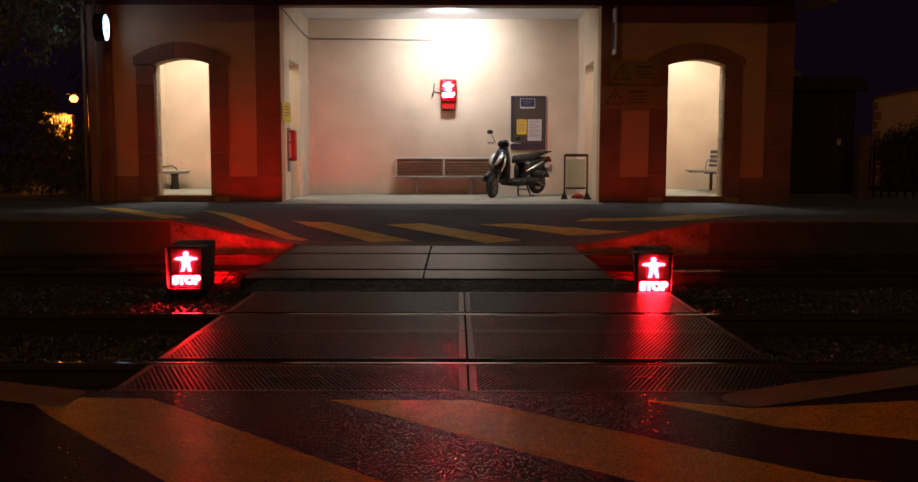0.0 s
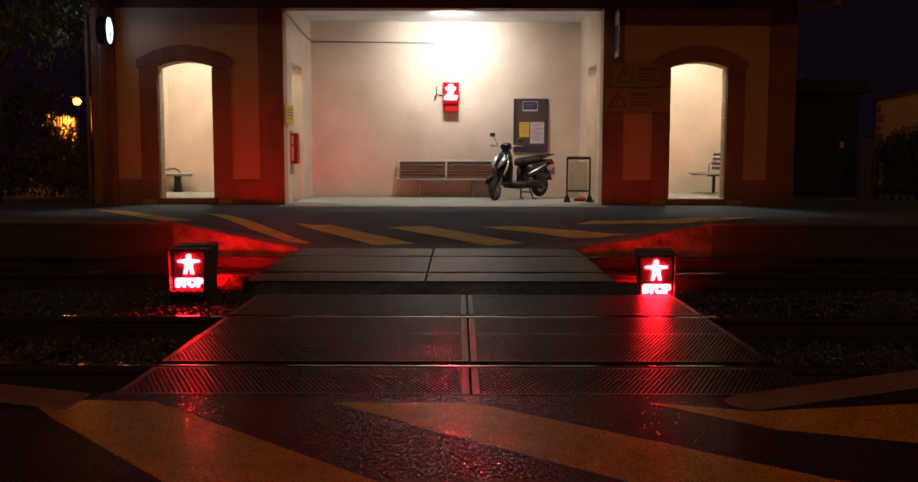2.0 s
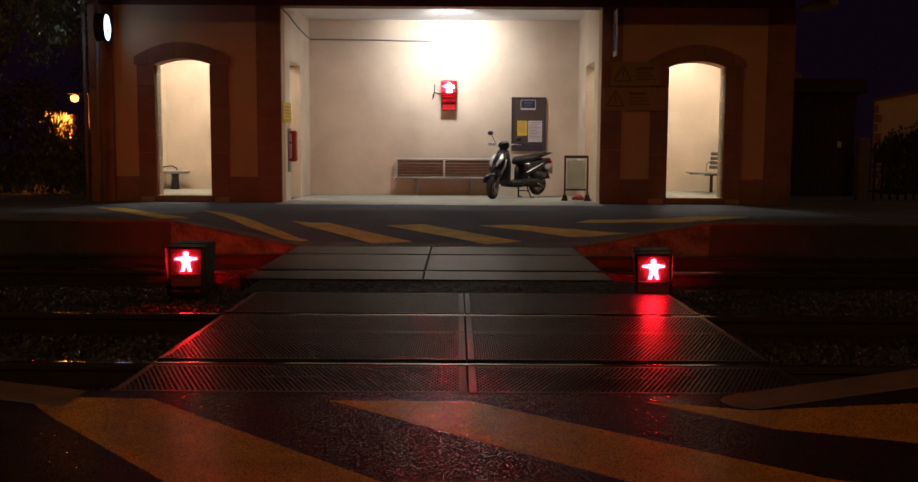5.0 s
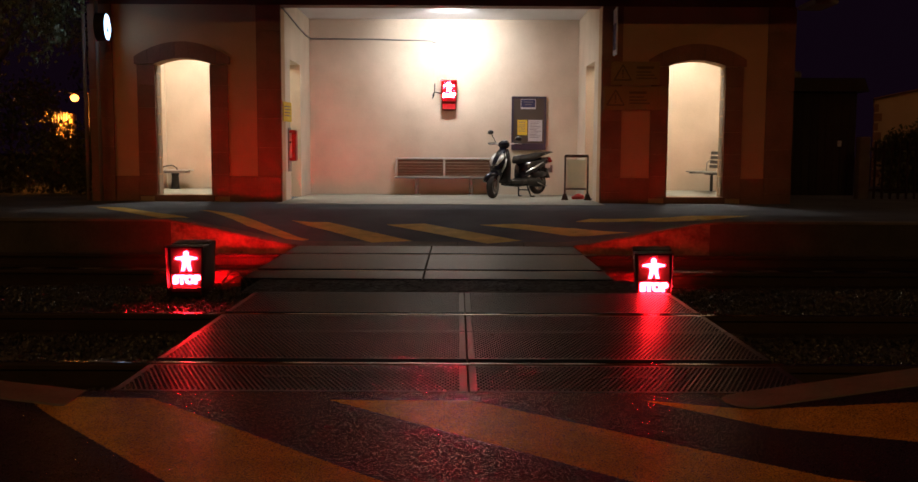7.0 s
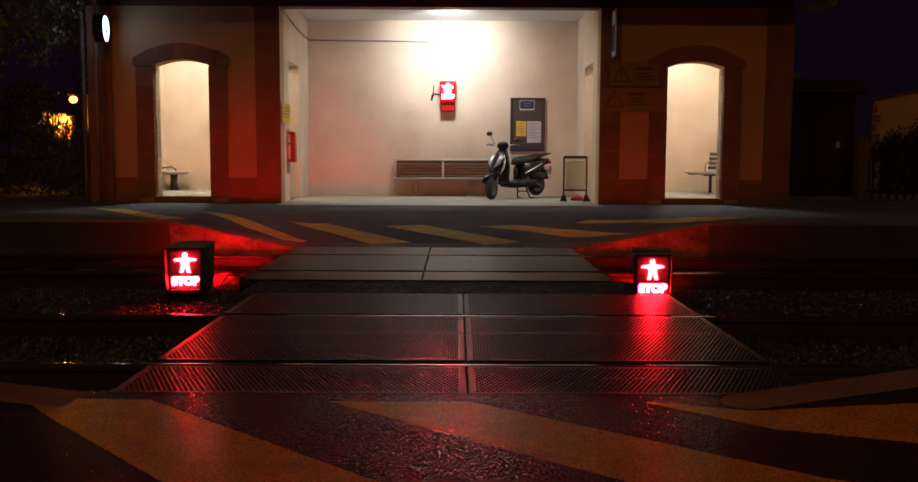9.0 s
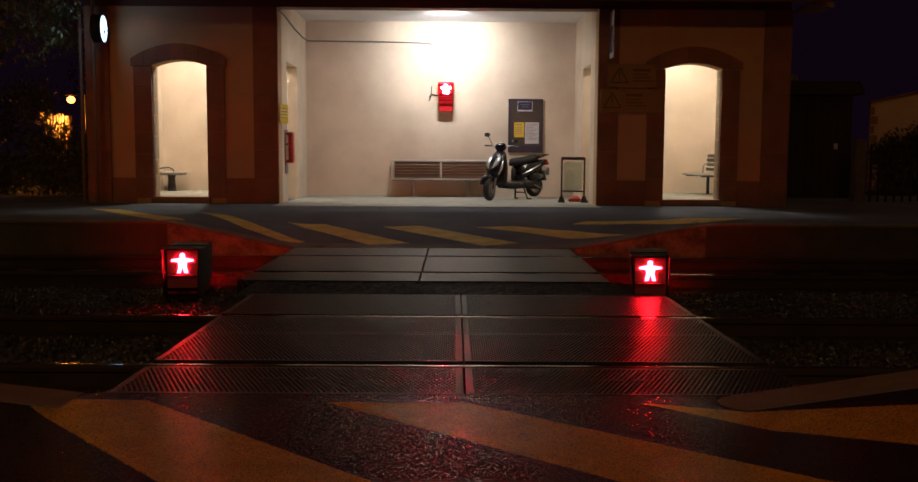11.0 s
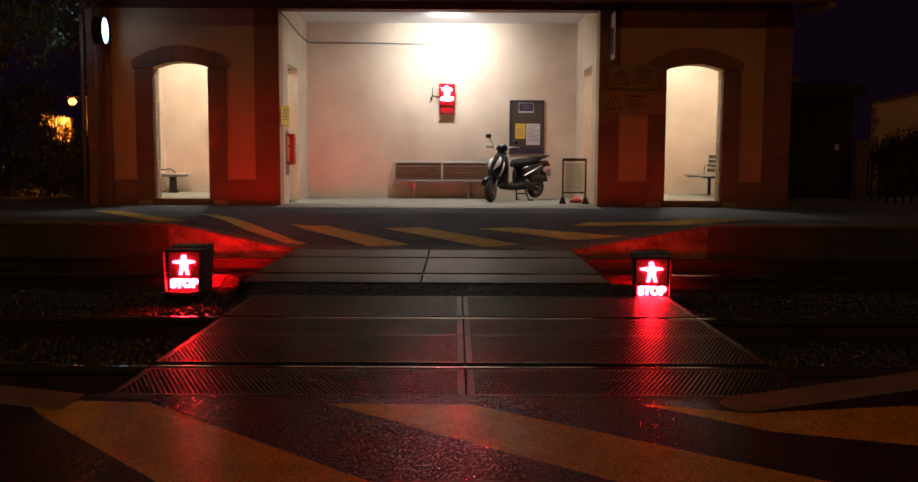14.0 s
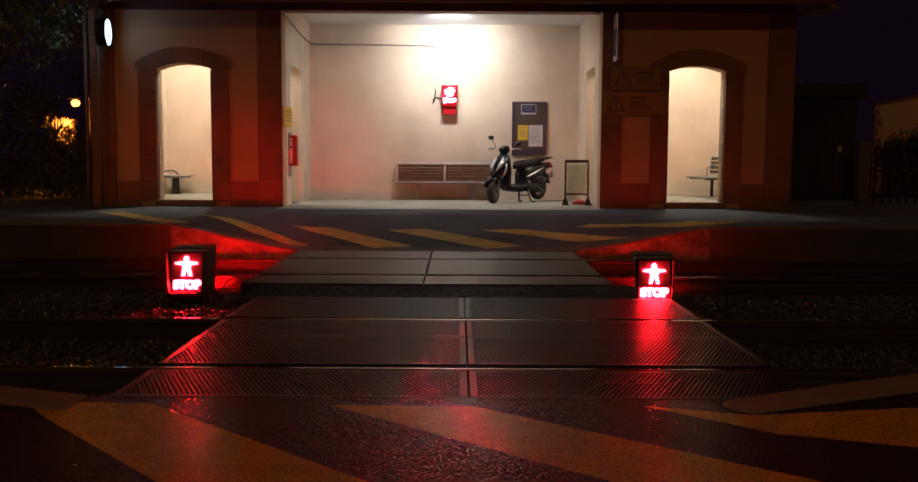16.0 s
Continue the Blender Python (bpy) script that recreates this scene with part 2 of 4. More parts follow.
def lathe(profile, axis="y", sides=28, bm=None):
    """A ring or disc turned round an axis: profile of (radius, place along the axis), closed."""
    bm = bm or bmesh.new()
    made = []
    for k in range(sides):
        a = 2 * math.pi * k / sides
        made.append([bm.verts.new((r * math.cos(a), h, r * math.sin(a)) if axis == "y" else (r * math.cos(a), r * math.sin(a), h)) for r, h in profile])
    n = len(profile)
    for k in range(sides):
        p, q = made[k], made[(k + 1) % sides]
        for i in range(n):
            bm.faces.new((p[i], p[(i + 1) % n], q[(i + 1) % n], q[i]))
    return bm


def plate(outline, y0, y1, bm=None):
    """A flat plate with an outline in x and z, between y0 and y1."""
    bm = bm or bmesh.new()
    a = [bm.verts.new((x, y0, z)) for x, z in outline]
    b = [bm.verts.new((x, y1, z)) for x, z in outline]
    bm.faces.new(a)
    bm.faces.new(b[::-1])
    for i in range(len(a)):
        j = (i + 1) % len(a)
        bm.faces.new((a[i], b[i], b[j], a[j]))
    return bm


def lettering(text, size, thick, bold=0.0):
    """Raised letters in the built-in font, centred, upright and facing -y."""
    cu = bpy.data.curves.new("letters", "FONT")
    cu.body, cu.size, cu.extrude, cu.offset = text, size, thick / 2, bold
    cu.align_x, cu.align_y = "CENTER", "CENTER"
    cu.resolution_u = 3
    ob = new("letters", cu)
    me = bpy.data.meshes.new_from_object(ob.evaluated_get(bpy.context.evaluated_depsgraph_get()))
    bpy.data.objects.remove(ob)
    bpy.data.curves.remove(cu)
    me.transform(Matrix.Rotation(math.pi / 2, 4, "X"))
    me.materials.clear()
    return me


# ---- heights ----
RISE = 0.306           # platform over the rail heads
FAR_EDGE, NEAR_EDGE = 11.05, 4.24


def clamp(v):
    return max(0.0, min(1.0, v))


def far_height(x, y):
    """The far platform dips to the rails at the crossing."""
    return RISE * (1 - (1 - clamp(max((-1.98 - x) / 1.45, (x - 1.42) / 1.6))) * (1 - clamp((y - FAR_EDGE) / 2.2)))


def near_height(x, y):
    return RISE * clamp(max((-1.75 - x) / 2.6, (x - 1.3) / 2.1))


def sheet(xs, ys, height, bm=None):
    bm = bm or bmesh.new()
    grid = [[bm.verts.new((x, y, height(x, y))) for x in xs] for y in ys]
    for a, b in zip(grid, grid[1:]):
        for k in range(len(xs) - 1):
            bm.faces.new((a[k], a[k + 1], b[k + 1], b[k]))
    return bm


def steps(a, b, n):
    return [a + (b - a) * i / n for i in range(n + 1)]


def along(points, f):
    """The point at the share f of a row of three or more points."""
    g = f * (len(points) - 1)
    i = min(int(g), len(points) - 2)
    return Vector(points[i] + (0,)).lerp(Vector(points[i + 1] + (0,)), g - i)


def stripe(one, other, height, lift=0.0015, n=16):
    """A painted stripe between two edges that follows the ground."""
    bm = bmesh.new()
    rows = []
    for i in range(n + 1):
        p, q = along(one, i / n), along(other, i / n)
        row = []
        for k in range(5):
            v = p.lerp(q, k / 4)
            row.append(bm.verts.new((v.x, v.y, height(v.x, v.y) + lift)))
        rows.append(row)
    for r, s in zip(rows, rows[1:]):
        for k in range(4):
            bm.faces.new((r[k], r[k + 1], s[k + 1], s[k]))
    return bm


# ---- ground, platforms, track bed ----
setting("ground", sheet(steps(-600, 600, 6), steps(-600, 600, 6), lambda x, y: -0.36), EARTH, "dark bare earth round the railway station", "ground")
xs_far = steps(-60, -6, 12) + steps(-5.8, 5.4, 84) + steps(6, 60, 12)
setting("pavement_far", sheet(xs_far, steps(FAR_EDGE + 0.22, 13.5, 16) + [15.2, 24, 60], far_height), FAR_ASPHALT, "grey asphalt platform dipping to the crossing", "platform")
xs_near = steps(-40, -6, 8) + steps(-5.8, 5.4, 84) + steps(6, 40, 8)
GRIT = (-2.7, 2.7, 2.3)   # the gritty stretch in front: x from, x to, y from
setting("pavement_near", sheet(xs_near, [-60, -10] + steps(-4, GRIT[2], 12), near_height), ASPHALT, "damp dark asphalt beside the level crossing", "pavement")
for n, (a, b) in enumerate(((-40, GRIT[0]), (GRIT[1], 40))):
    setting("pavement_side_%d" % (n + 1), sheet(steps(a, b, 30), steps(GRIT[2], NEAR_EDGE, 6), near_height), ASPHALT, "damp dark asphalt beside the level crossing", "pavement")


def platform_wall(name, y, thick, height, xs, label, material):
    bm = bmesh.new()
    prev = None
    for x in xs:
        z = height(x, y) - 0.02
        row = [bm.verts.new((x, yy, zz)) for yy, zz in ((y, -0.36), (y, z), (y + thick, z), (y + thick, -0.36))]
        if prev:
            for i in range(3):
                bm.faces.new((prev[i], prev[i + 1], row[i + 1], row[i]))
        prev = row
    return setting(name, bm, material, label, "wall")


platform_wall("wall_platform_far_1", FAR_EDGE + 0.02, 0.2, far_height, [-60, -20, -8, -3.44], "soot-dark old stone wall of the platform", OLD_WALL)
platform_wall("wall_platform_far_2", FAR_EDGE + 0.015, 0.2, far_height, steps(-3.44, 3.03, 50), "stained concrete wall of the platform slope", EDGE_WALL)
platform_wall("wall_platform_far_3", FAR_EDGE + 0.02, 0.2, far_height, [3.03, 8, 20, 60], "soot-dark old stone wall of the platform", OLD_WALL)
platform_wall("wall_platform_near", NEAR_EDGE - 0.02, -0.2, near_height, xs_near, "stained concrete wall of the near platform", OLD_WALL)


def coping(name, y0, y1, height, spans, label, nose=None):
    """Edge stones, each one a part, that follow the slope of the platform."""
    owner = thing(name, label, "kerb", kind="structure")
    for x0, x1 in spans:
        bm = bmesh.new()
        rows = []
        for x in steps(x0 + 0.004, x1 - 0.004, 24 if nose == x0 else 3):
            u = 1 - clamp((x - x0) / 0.16) if nose == x0 else 0.0
            a, b = y0 + 0.5 * (y1 - y0) * 0.96 * (1 - (1 - u * u) ** 0.5), y1 - 0.5 * (y1 - y0) * 0.96 * (1 - (1 - u * u) ** 0.5)
            c = min(0.01, (b - a) / 4)
            rows.append([bm.verts.new((x, y, height(x, y) + dz)) for y, dz in ((a, -0.024), (a, -0.004), (a + c, 0.005), (b - c, 0.005), (b, -0.004), (b, -0.024))])
        for r, s in zip(rows, rows[1:]):
            for k in range(6):
                bm.faces.new((r[k], r[(k + 1) % 6], s[(k + 1) % 6], s[k]))
        bm.faces.new(rows[0])
        bm.faces.new(rows[-1])
        part("edge_stone", bm, COPING, owner)
    return owner


coping("kerb_far", FAR_EDGE, FAR_EDGE + 0.23, far_height, [(x, x + 0.8) for x in steps(-16, 15.2, 39)], "worn concrete edge stones of the platform")
coping("kerb_near", NEAR_EDGE - 0.27, NEAR_EDGE, near_height, [(1.20, 2.18)] + [(1.28 + 0.9 * i, 2.18 + 0.9 * i) for i in range(1, 6)] + [(-2.62 - 0.9 * i, -1.72 - 0.9 * i) for i in range(6)], "worn concrete edge stones rising from the crossing", 1.20)

# painted stripes: points along one edge, points along the other
FAR_STRIPES = [
    (((-5.28, 13.45), (-4.36, 12.23), (-3.60, 11.21)), ((-4.80, 13.32), (-3.96, 12.18), (-3.33, 11.46))),
    (((-3.58, 12.81), (-2.64, 11.60), (-1.97, 11.18)), ((-3.08, 12.56), (-2.40, 11.81), (-1.83, 11.34))),
    (((-2.23, 12.36), (-1.61, 11.79), (-1.04, 11.19)), ((-1.72, 12.35), (-1.11, 11.79), (-0.55, 11.29))),
    (((-0.95, 12.21), (-0.26, 11.67), (0.36, 11.17)), ((-0.44, 12.29), (0.20, 11.79), (0.79, 11.33))),
    (((0.29, 12.22), (0.96, 11.90), (1.58, 11.48)), ((0.79, 12.30), (1.51, 12.01), (2.12, 11.29))),
    (((1.58, 12.38), (2.37, 12.02), (3.01, 11.26)), ((1.80, 12.53), (2.79, 12.10), (3.84, 12.10))),
]
NEAR_STRIPES = [
    ((-2.018, 4.145), (-1.384, 4.109), (0.876, 2.0), (-0.008, 2.0)),
    ((-0.573, 4.094), (0.075, 4.088), (2.67, 2.0), (1.81, 2.0)),
    ((0.852, 4.1), (0.9, 4.09), (2.6, 3.55), (2.4, 2.7)),
]
for one, other in FAR_STRIPES:
    tagged(part("painted_stripe", stripe(one, other, far_height, 0.006), FAR_YELLOW), "worn yellow paint stripe on the platform slope", "road marking", "platform stripes", "structure")


def gritty_pavement(cell=0.0043):
    """Asphalt as a fine uneven grid; the cells inside a stripe become that stripe's paint, with gaps where it is worn."""
    rng = np.random.default_rng(8)
    nx, ny = int((GRIT[1] - GRIT[0]) / cell), int((NEAR_EDGE - GRIT[2]) / cell)
    xs, ys = np.linspace(GRIT[0], GRIT[1], nx + 1), np.linspace(GRIT[2], NEAR_EDGE, ny + 1)
    gx, gy = np.meshgrid(xs, ys)
    base = RISE * np.clip(np.maximum((-1.75 - gx) / 2.6, (gx - 1.3) / 2.1), 0, 1)
    edge = np.minimum(np.minimum(gx - GRIT[0], GRIT[1] - gx), np.minimum(gy - GRIT[2], NEAR_EDGE - gy)) > cell / 2
    gz = base + edge * rng.normal(0, 0.00023, gx.shape)
    gx = gx + edge * rng.uniform(-0.3, 0.3, gx.shape) * cell
    gy = gy + edge * rng.uniform(-0.3, 0.3, gx.shape) * cell
    verts = np.stack([gx, gy, gz], -1).reshape(-1, 3)
    ids = np.arange(verts.shape[0]).reshape(ny + 1, nx + 1)
    quads = np.stack([ids[:-1, :-1], ids[:-1, 1:], ids[1:, 1:], ids[1:, :-1]], -1).reshape(-1, 4)
    mid = verts[quads].mean(1)
    owner = np.full(len(quads), -1)
    wob = rng.normal(0, 0.0022, mid.shape[0])
    for i, q in enumerate(NEAR_STRIPES):
        inside = np.ones(len(quads), bool)
        for (ax, ay), (bx, by) in zip(q, q[1:] + q[:1]):
            length = math.hypot(bx - ax, by - ay)
            inside &= ((bx - ax) * (mid[:, 1] - ay) - (by - ay) * (mid[:, 0] - ax)) / length < wob
        owner[inside & (rng.random(len(quads)) > 0.03)] = i
    for i in range(-1, len(NEAR_STRIPES)):
        mine = quads[owner == i]
        used, index = np.unique(mine, return_inverse=True)
        me = bpy.data.meshes.new("grit")
        me.from_pydata(verts[used].tolist(), [], index.reshape(-1, 4).tolist())
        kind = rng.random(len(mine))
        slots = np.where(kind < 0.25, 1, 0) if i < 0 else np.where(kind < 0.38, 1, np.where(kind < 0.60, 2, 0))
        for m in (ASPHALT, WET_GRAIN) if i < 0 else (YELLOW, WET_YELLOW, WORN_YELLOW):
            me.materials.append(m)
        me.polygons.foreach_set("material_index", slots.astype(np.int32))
        if i < 0:
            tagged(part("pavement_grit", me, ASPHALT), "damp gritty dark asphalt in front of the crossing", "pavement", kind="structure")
        else:
            tagged(part("painted_stripe", me, YELLOW), "worn yellow paint stripe on damp asphalt", "road marking", "near stripes", "structure")


gritty_pavement()


def bed_height(x, y):
    return -0.17 + 0.05 * math.exp(-((y - 7.55) / 0.7) ** 2) + 0.012 * noise.noise(Vector((x * 3, y * 3, 0)))


setting("track_bed", sheet(steps(-60, -10, 10) + steps(-9.8, 9.8, 98) + steps(10, 60, 10), steps(NEAR_EDGE, FAR_EDGE + 0.05, 34), bed_height), EARTH, "dark dirty ballast bed under the tracks", "ground")


def ballast(name, n, spans, seed):
    """Loose broken stones, each a dented icosahedron."""
    rng = np.random.default_rng(seed)
    g = (1 + 5 ** 0.5) / 2
    v0 = np.array([(-1, g, 0), (1, g, 0), (-1, -g, 0), (1, -g, 0), (0, -1, g), (0, 1, g), (0, -1, -g), (0, 1, -g), (g, 0, -1), (g, 0, 1), (-g, 0, -1), (-g, 0, 1)]) / 1.9
    f0 = np.array([(0, 11, 5), (0, 5, 1), (0, 1, 7), (0, 7, 10), (0, 10, 11), (1, 5, 9), (5, 11, 4), (11, 10, 2), (10, 7, 6), (7, 1, 8), (3, 9, 4), (3, 4, 2), (3, 2, 6), (3, 6, 8), (3, 8, 9), (4, 9, 5), (2, 4, 11), (6, 2, 10), (8, 6, 7), (9, 8, 1)])
    verts, faces = [], []
    for i in range(n):
        x0, x1, y0, y1 = spans[i % len(spans)]
        x, y = rng.uniform(x0, x1), rng.uniform(y0, y1)
        size = rng.uniform(0.012, 0.026) * np.array([1, rng.uniform(0.6, 1), rng.uniform(0.5, 0.9)])
        turn = np.array(Euler(tuple(rng.uniform(0, 6, 3))).to_matrix())
        verts.append((v0 * rng.uniform(0.75, 1.15, (12, 1)) * size) @ turn.T + (x, y, bed_height(x, y) + rng.uniform(0.0, 0.03)))
        faces.append(f0 + 12 * i)
    me = bpy.data.meshes.new(name)
    me.from_pydata(np.concatenate(verts).tolist(), [], np.concatenate(faces).tolist())
    me.materials.append(BALLAST)
    tagged(new(name, me), "loose grey and brown ballast stones between the tracks", "gravel", kind="stuff")


ballast("ballast_stones", 25000, [(-6.5, -1.72, 6.55, 8.6), (1.8, 6.5, 6.55, 8.6), (-6.5, -1.72, 4.3, 4.8), (1.8, 6.5, 4.3, 4.8), (-6.0, -1.72, 5.05, 6.3), (1.8, 6.0, 5.05, 6.3)], 3)


# ---- tracks ----
def rail_bar(y):
    """A flat-bottomed rail along x; its head is polished, its web rusty."""
    half = [(0.0, 0.0), (0.015, -0.0006), (0.028, -0.005), (0.036, -0.014), (0.036, -0.035), (0.01, -0.05), (0.01, -0.125), (0.07, -0.145), (0.07, -0.155)]
    ring = half + [(-a, b) for a, b in half[::-1][:-1]]
    bm = bmesh.new()
    ends = [[bm.verts.new((x, y + a, b)) for a, b in ring] for x in (-80, 80)]
    n = len(ring)
    for k in range(n):
        f = bm.faces.new((ends[0][k], ends[0][(k + 1) % n], ends[1][(k + 1) % n], ends[1][k]))
        f.material_index = 0 if k in (0, n - 1) else 1
    return bm


def track(y0, y1, label):
    t = thing("railway_track", label, "railway track", group="tracks")
    for y in (y0, y1):
        part("rail", rail_bar(y), [STEEL_HEAD, RUST], t, "steel rail with a polished head")
    sleeper = as_mesh("sleeper", block(-0.125, 0.125, y0 - 0.5, y1 + 0.5, -0.30, -0.16, 0.012), SLEEPER)
    for i in range(60):
        x = -18.3 + 0.62 * i
        if not -1.9 < x < 1.9:
            s = part("sleeper", sleeper, SLEEPER, t)
            s.location.x = x
    return t


track(4.838, 6.348, "near railway track with polished rails on dark sleepers")
track(8.72, 10.16, "far railway track with polished rails on dark sleepers")


def tread_mesh(x0, x1, y0, y1, z, pitch=0.0255, length=0.058, rim=0.022, deep=0.009):
    """A rubber tread: a flat net with long diamond pits, inside a plain rim."""
    nx, ny = int((x1 - x0 - 2 * rim) / pitch), max(1, round((y1 - y0 - 0.024) / length))
    ax, bx = (x0 + x1) / 2 - nx * pitch / 2, (x0 + x1) / 2 + nx * pitch / 2
    ay, by = y0 + 0.012, y1 - 0.012
    length = (by - ay) / ny
    verts, faces, seen = [], [], {}

    def at(x, y, h):
        key = (round(x, 5), round(y, 5), h)
        if key not in seen:
            seen[key] = len(verts)
            verts.append((x, y, z - h))
        return seen[key]

    def pit(cx, cy):
        corners = ((cx - pitch / 2, cy), (cx, cy - length / 2), (cx + pitch / 2, cy), (cx, cy + length / 2))
        rings = [[at(cx + (px - cx) * s, cy + (py - cy) * s, h) for px, py in corners] for s, h in ((1.0, 0.0), (0.70, 0.0), (0.58, deep))]
        for r, q in zip(rings, rings[1:]):
            for k in range(4):
                faces.append((r[k], r[(k + 1) % 4], q[(k + 1) % 4], q[k]))
        faces.append(tuple(rings[2]))

    for i in range(nx):
        for k in range(ny):
            pit(ax + (i + 0.5) * pitch, ay + (k + 0.5) * length)
    for i in range(1, nx):
        for k in range(1, ny):
            pit(ax + i * pitch, ay + k * length)
    # half diamonds along the border
    for i in range(1, nx):
        for y, inner in ((ay, ay + length / 2), (by, by - length / 2)):
            x = ax + i * pitch
            faces.append((at(x - pitch / 2, y, 0.0), at(x + pitch / 2, y, 0.0), at(x, inner, 0.0)))
    for k in range(1, ny):
        for x, inner in ((ax, ax + pitch / 2), (bx, bx - pitch / 2)):
            y = ay + k * length
            faces.append((at(x, y - length / 2, 0.0), at(x, y + length / 2, 0.0), at(inner, y, 0.0)))
    for x, sx in ((ax, 1), (bx, -1)):
        for y, sy in ((ay, 1), (by, -1)):
            faces.append((at(x, y, 0.0), at(x + sx * pitch / 2, y, 0.0), at(x, y + sy * length / 2, 0.0)))
    faces = [f for f in faces if len(set(f)) == len(f)]
    # plain rim and skirts
    outer = [(x0, y0), (x1, y0), (x1, y1), (x0, y1)]
    inner = [(ax, ay), (bx, ay), (bx, by), (ax, by)]
    n = len(verts)
    verts += [(x, y, z) for x, y in outer] + [(x, y, z) for x, y in inner] + [(x, y, z - 0.02) for x, y in outer]
    for k in range(4):
        m = (k + 1) % 4
        faces += [(n + k, n + m, n + 4 + m, n + 4 + k), (n + 8 + k, n + 8 + m, n + m, n + k)]
    me = bpy.data.meshes.new("tread")
    me.from_pydata(verts, [], faces)
    return me


def panels(name, seam, left, right, rows, label, studded):
    """Rubber crossing panels: one row of two panels for each strip between rails."""
    t = thing(name, label, "level crossing", group="crossing panels", kind="structure")
    chance = random.Random(14)
    for y0, y1 in rows:
        for x0, x1 in ((left, seam - 0.004), (seam + 0.004, right)):
            base = part("panel", block(x0, x1, y0, y1, -0.15, -0.007, 0.004), SMOOTH_RUBBER, t, "black rubber crossing panel")
            if not studded:
                part("tread", block(x0 + 0.003, x1 - 0.003, y0 + 0.004, y1 - 0.004, -0.02, 0.004, 0.004), SMOOTH_RUBBER, base, "plain worn rubber tread")
                continue
            part("tread", tread_mesh(x0 + 0.002, x1 - 0.002, y0 + 0.001, y1 - 0.003, 0.0012 if y0 < NEAR_EDGE else 0.004), RUBBER, base, "diamond-pitted rubber tread")
            # raised maker's lettering too worn to read: short bars
            bm, x = bmesh.new(), x0 + 0.42 * (x1 - x0) + chance.uniform(-0.05, 0.05)
            for k in range(9):
                w = chance.uniform(0.014, 0.024)
                if k != 4:
                    block(x, x + w, (y0 + y1) / 2 - 0.02, (y0 + y1) / 2 + 0.02, 0.003, 0.0055, 0.001, bm)
                x += w + 0.012
            part("raised_bars", bm, RUBBER, base, "worn raised lettering")
    return t


panels("crossing_near", 0.055, -1.62, 1.70, [(NEAR_EDGE - 0.001, 4.785), (4.92, 5.70), (5.704, 6.275), (6.395, 7.32)], "black studded rubber panels of the level crossing", True)
panels("crossing_far", -0.308, -1.92, 1.39, [(8.12, 8.67), (8.80, 10.085), (10.21, FAR_EDGE - 0.01)], "dark rubber panels across the far track", False)
def grit():
    """Small stones carried onto the panels."""
    chance = random.Random(31)
    for _ in range(34):
        x, y = chance.uniform(-1.5, 1.6), chance.choice((chance.uniform(4.3, 4.75), chance.uniform(4.95, 6.2), chance.uniform(6.45, 7.25)))
        r = chance.uniform(0.004, 0.009)
        bm = bmesh.new()
        bmesh.ops.create_icosphere(bm, subdivisions=1, radius=r)
        for v in bm.verts:
            v.co = Vector((v.co.x * 1.3, v.co.y, v.co.z * 0.7)) * chance.uniform(0.75, 1.15)
        ob = tagged(part("pebble", bm, BALLAST), "small dark pebble lying on the rubber panels", "stone", "pebbles on the crossing")
        ob.location = (x, y, 0.004 + 0.5 * r)


grit()
setting("crossing_gap", sheet(steps(-1.75, 1.6, 150), steps(7.33, 8.12, 40), lambda x, y: -0.008 + 0.01 * noise.noise(Vector((x * 9, y * 14, 4))) + 0.009 * noise.noise(Vector((x * 35, y * 40, 2)))), GAP_GRAVEL, "rough broken asphalt between the two tracks", "pavement")


# ---- station building ----
FRONT, BACK, THICK = 15.2, 18.07, 0.30
OPEN_L, OPEN_R = -2.87, 2.32
LINTEL, CEIL = 3.48, 3.67
DOORS = [(-4.92, -4.03), (3.42, 4.34)]
SILL, SPRING, CROWN = 0.41, 2.54, 2.63
CORNER_L, CORNER_R = -5.96, 5.43


def arch(x, x0, x1):
    u = (x - (x0 + x1) / 2) / ((x1 - x0) / 2)
    return SPRING + (CROWN - SPRING) * (1 - u * u)


def front_wall(x0, x1, d0, d1):
    """A wall with one arched doorway."""
    bm = block(x0, d0, FRONT, FRONT + THICK, -0.3, LINTEL)
    block(d1, x1, FRONT, FRONT + THICK, -0.3, LINTEL, bm=bm)
    block(d0, d1, FRONT, FRONT + THICK, -0.3, SILL, bm=bm)
    n = 12
    for a, b in zip(steps(d0, d1, n), steps(d0, d1, n)[1:]):
        vs = [bm.verts.new((x, y, z)) for y in (FRONT, FRONT + THICK) for x, z in ((a, arch(a, d0, d1)), (b, arch(b, d0, d1)), (b, LINTEL), (a, LINTEL))]
        for f in ((0, 1, 2, 3), (7, 6, 5, 4), (0, 4, 5, 1), (3, 2, 6, 7)):
            bm.faces.new([vs[i] for i in f])
    return bm


setting("wall_front_1", front_wall(CORNER_L, OPEN_L, *DOORS[0]), FACADE, "ochre plastered front wall with an arched doorway", "wall")
setting("wall_front_2", front_wall(OPEN_R, CORNER_R, *DOORS[1]), FACADE, "ochre plastered front wall with an arched doorway", "wall")
setting("wall_lintel", block(CORNER_L, CORNER_R, FRONT + 0.002, FRONT + THICK, LINTEL + 0.002, 3.72), SOFFIT, "dark painted beam over the waiting area", "beam")
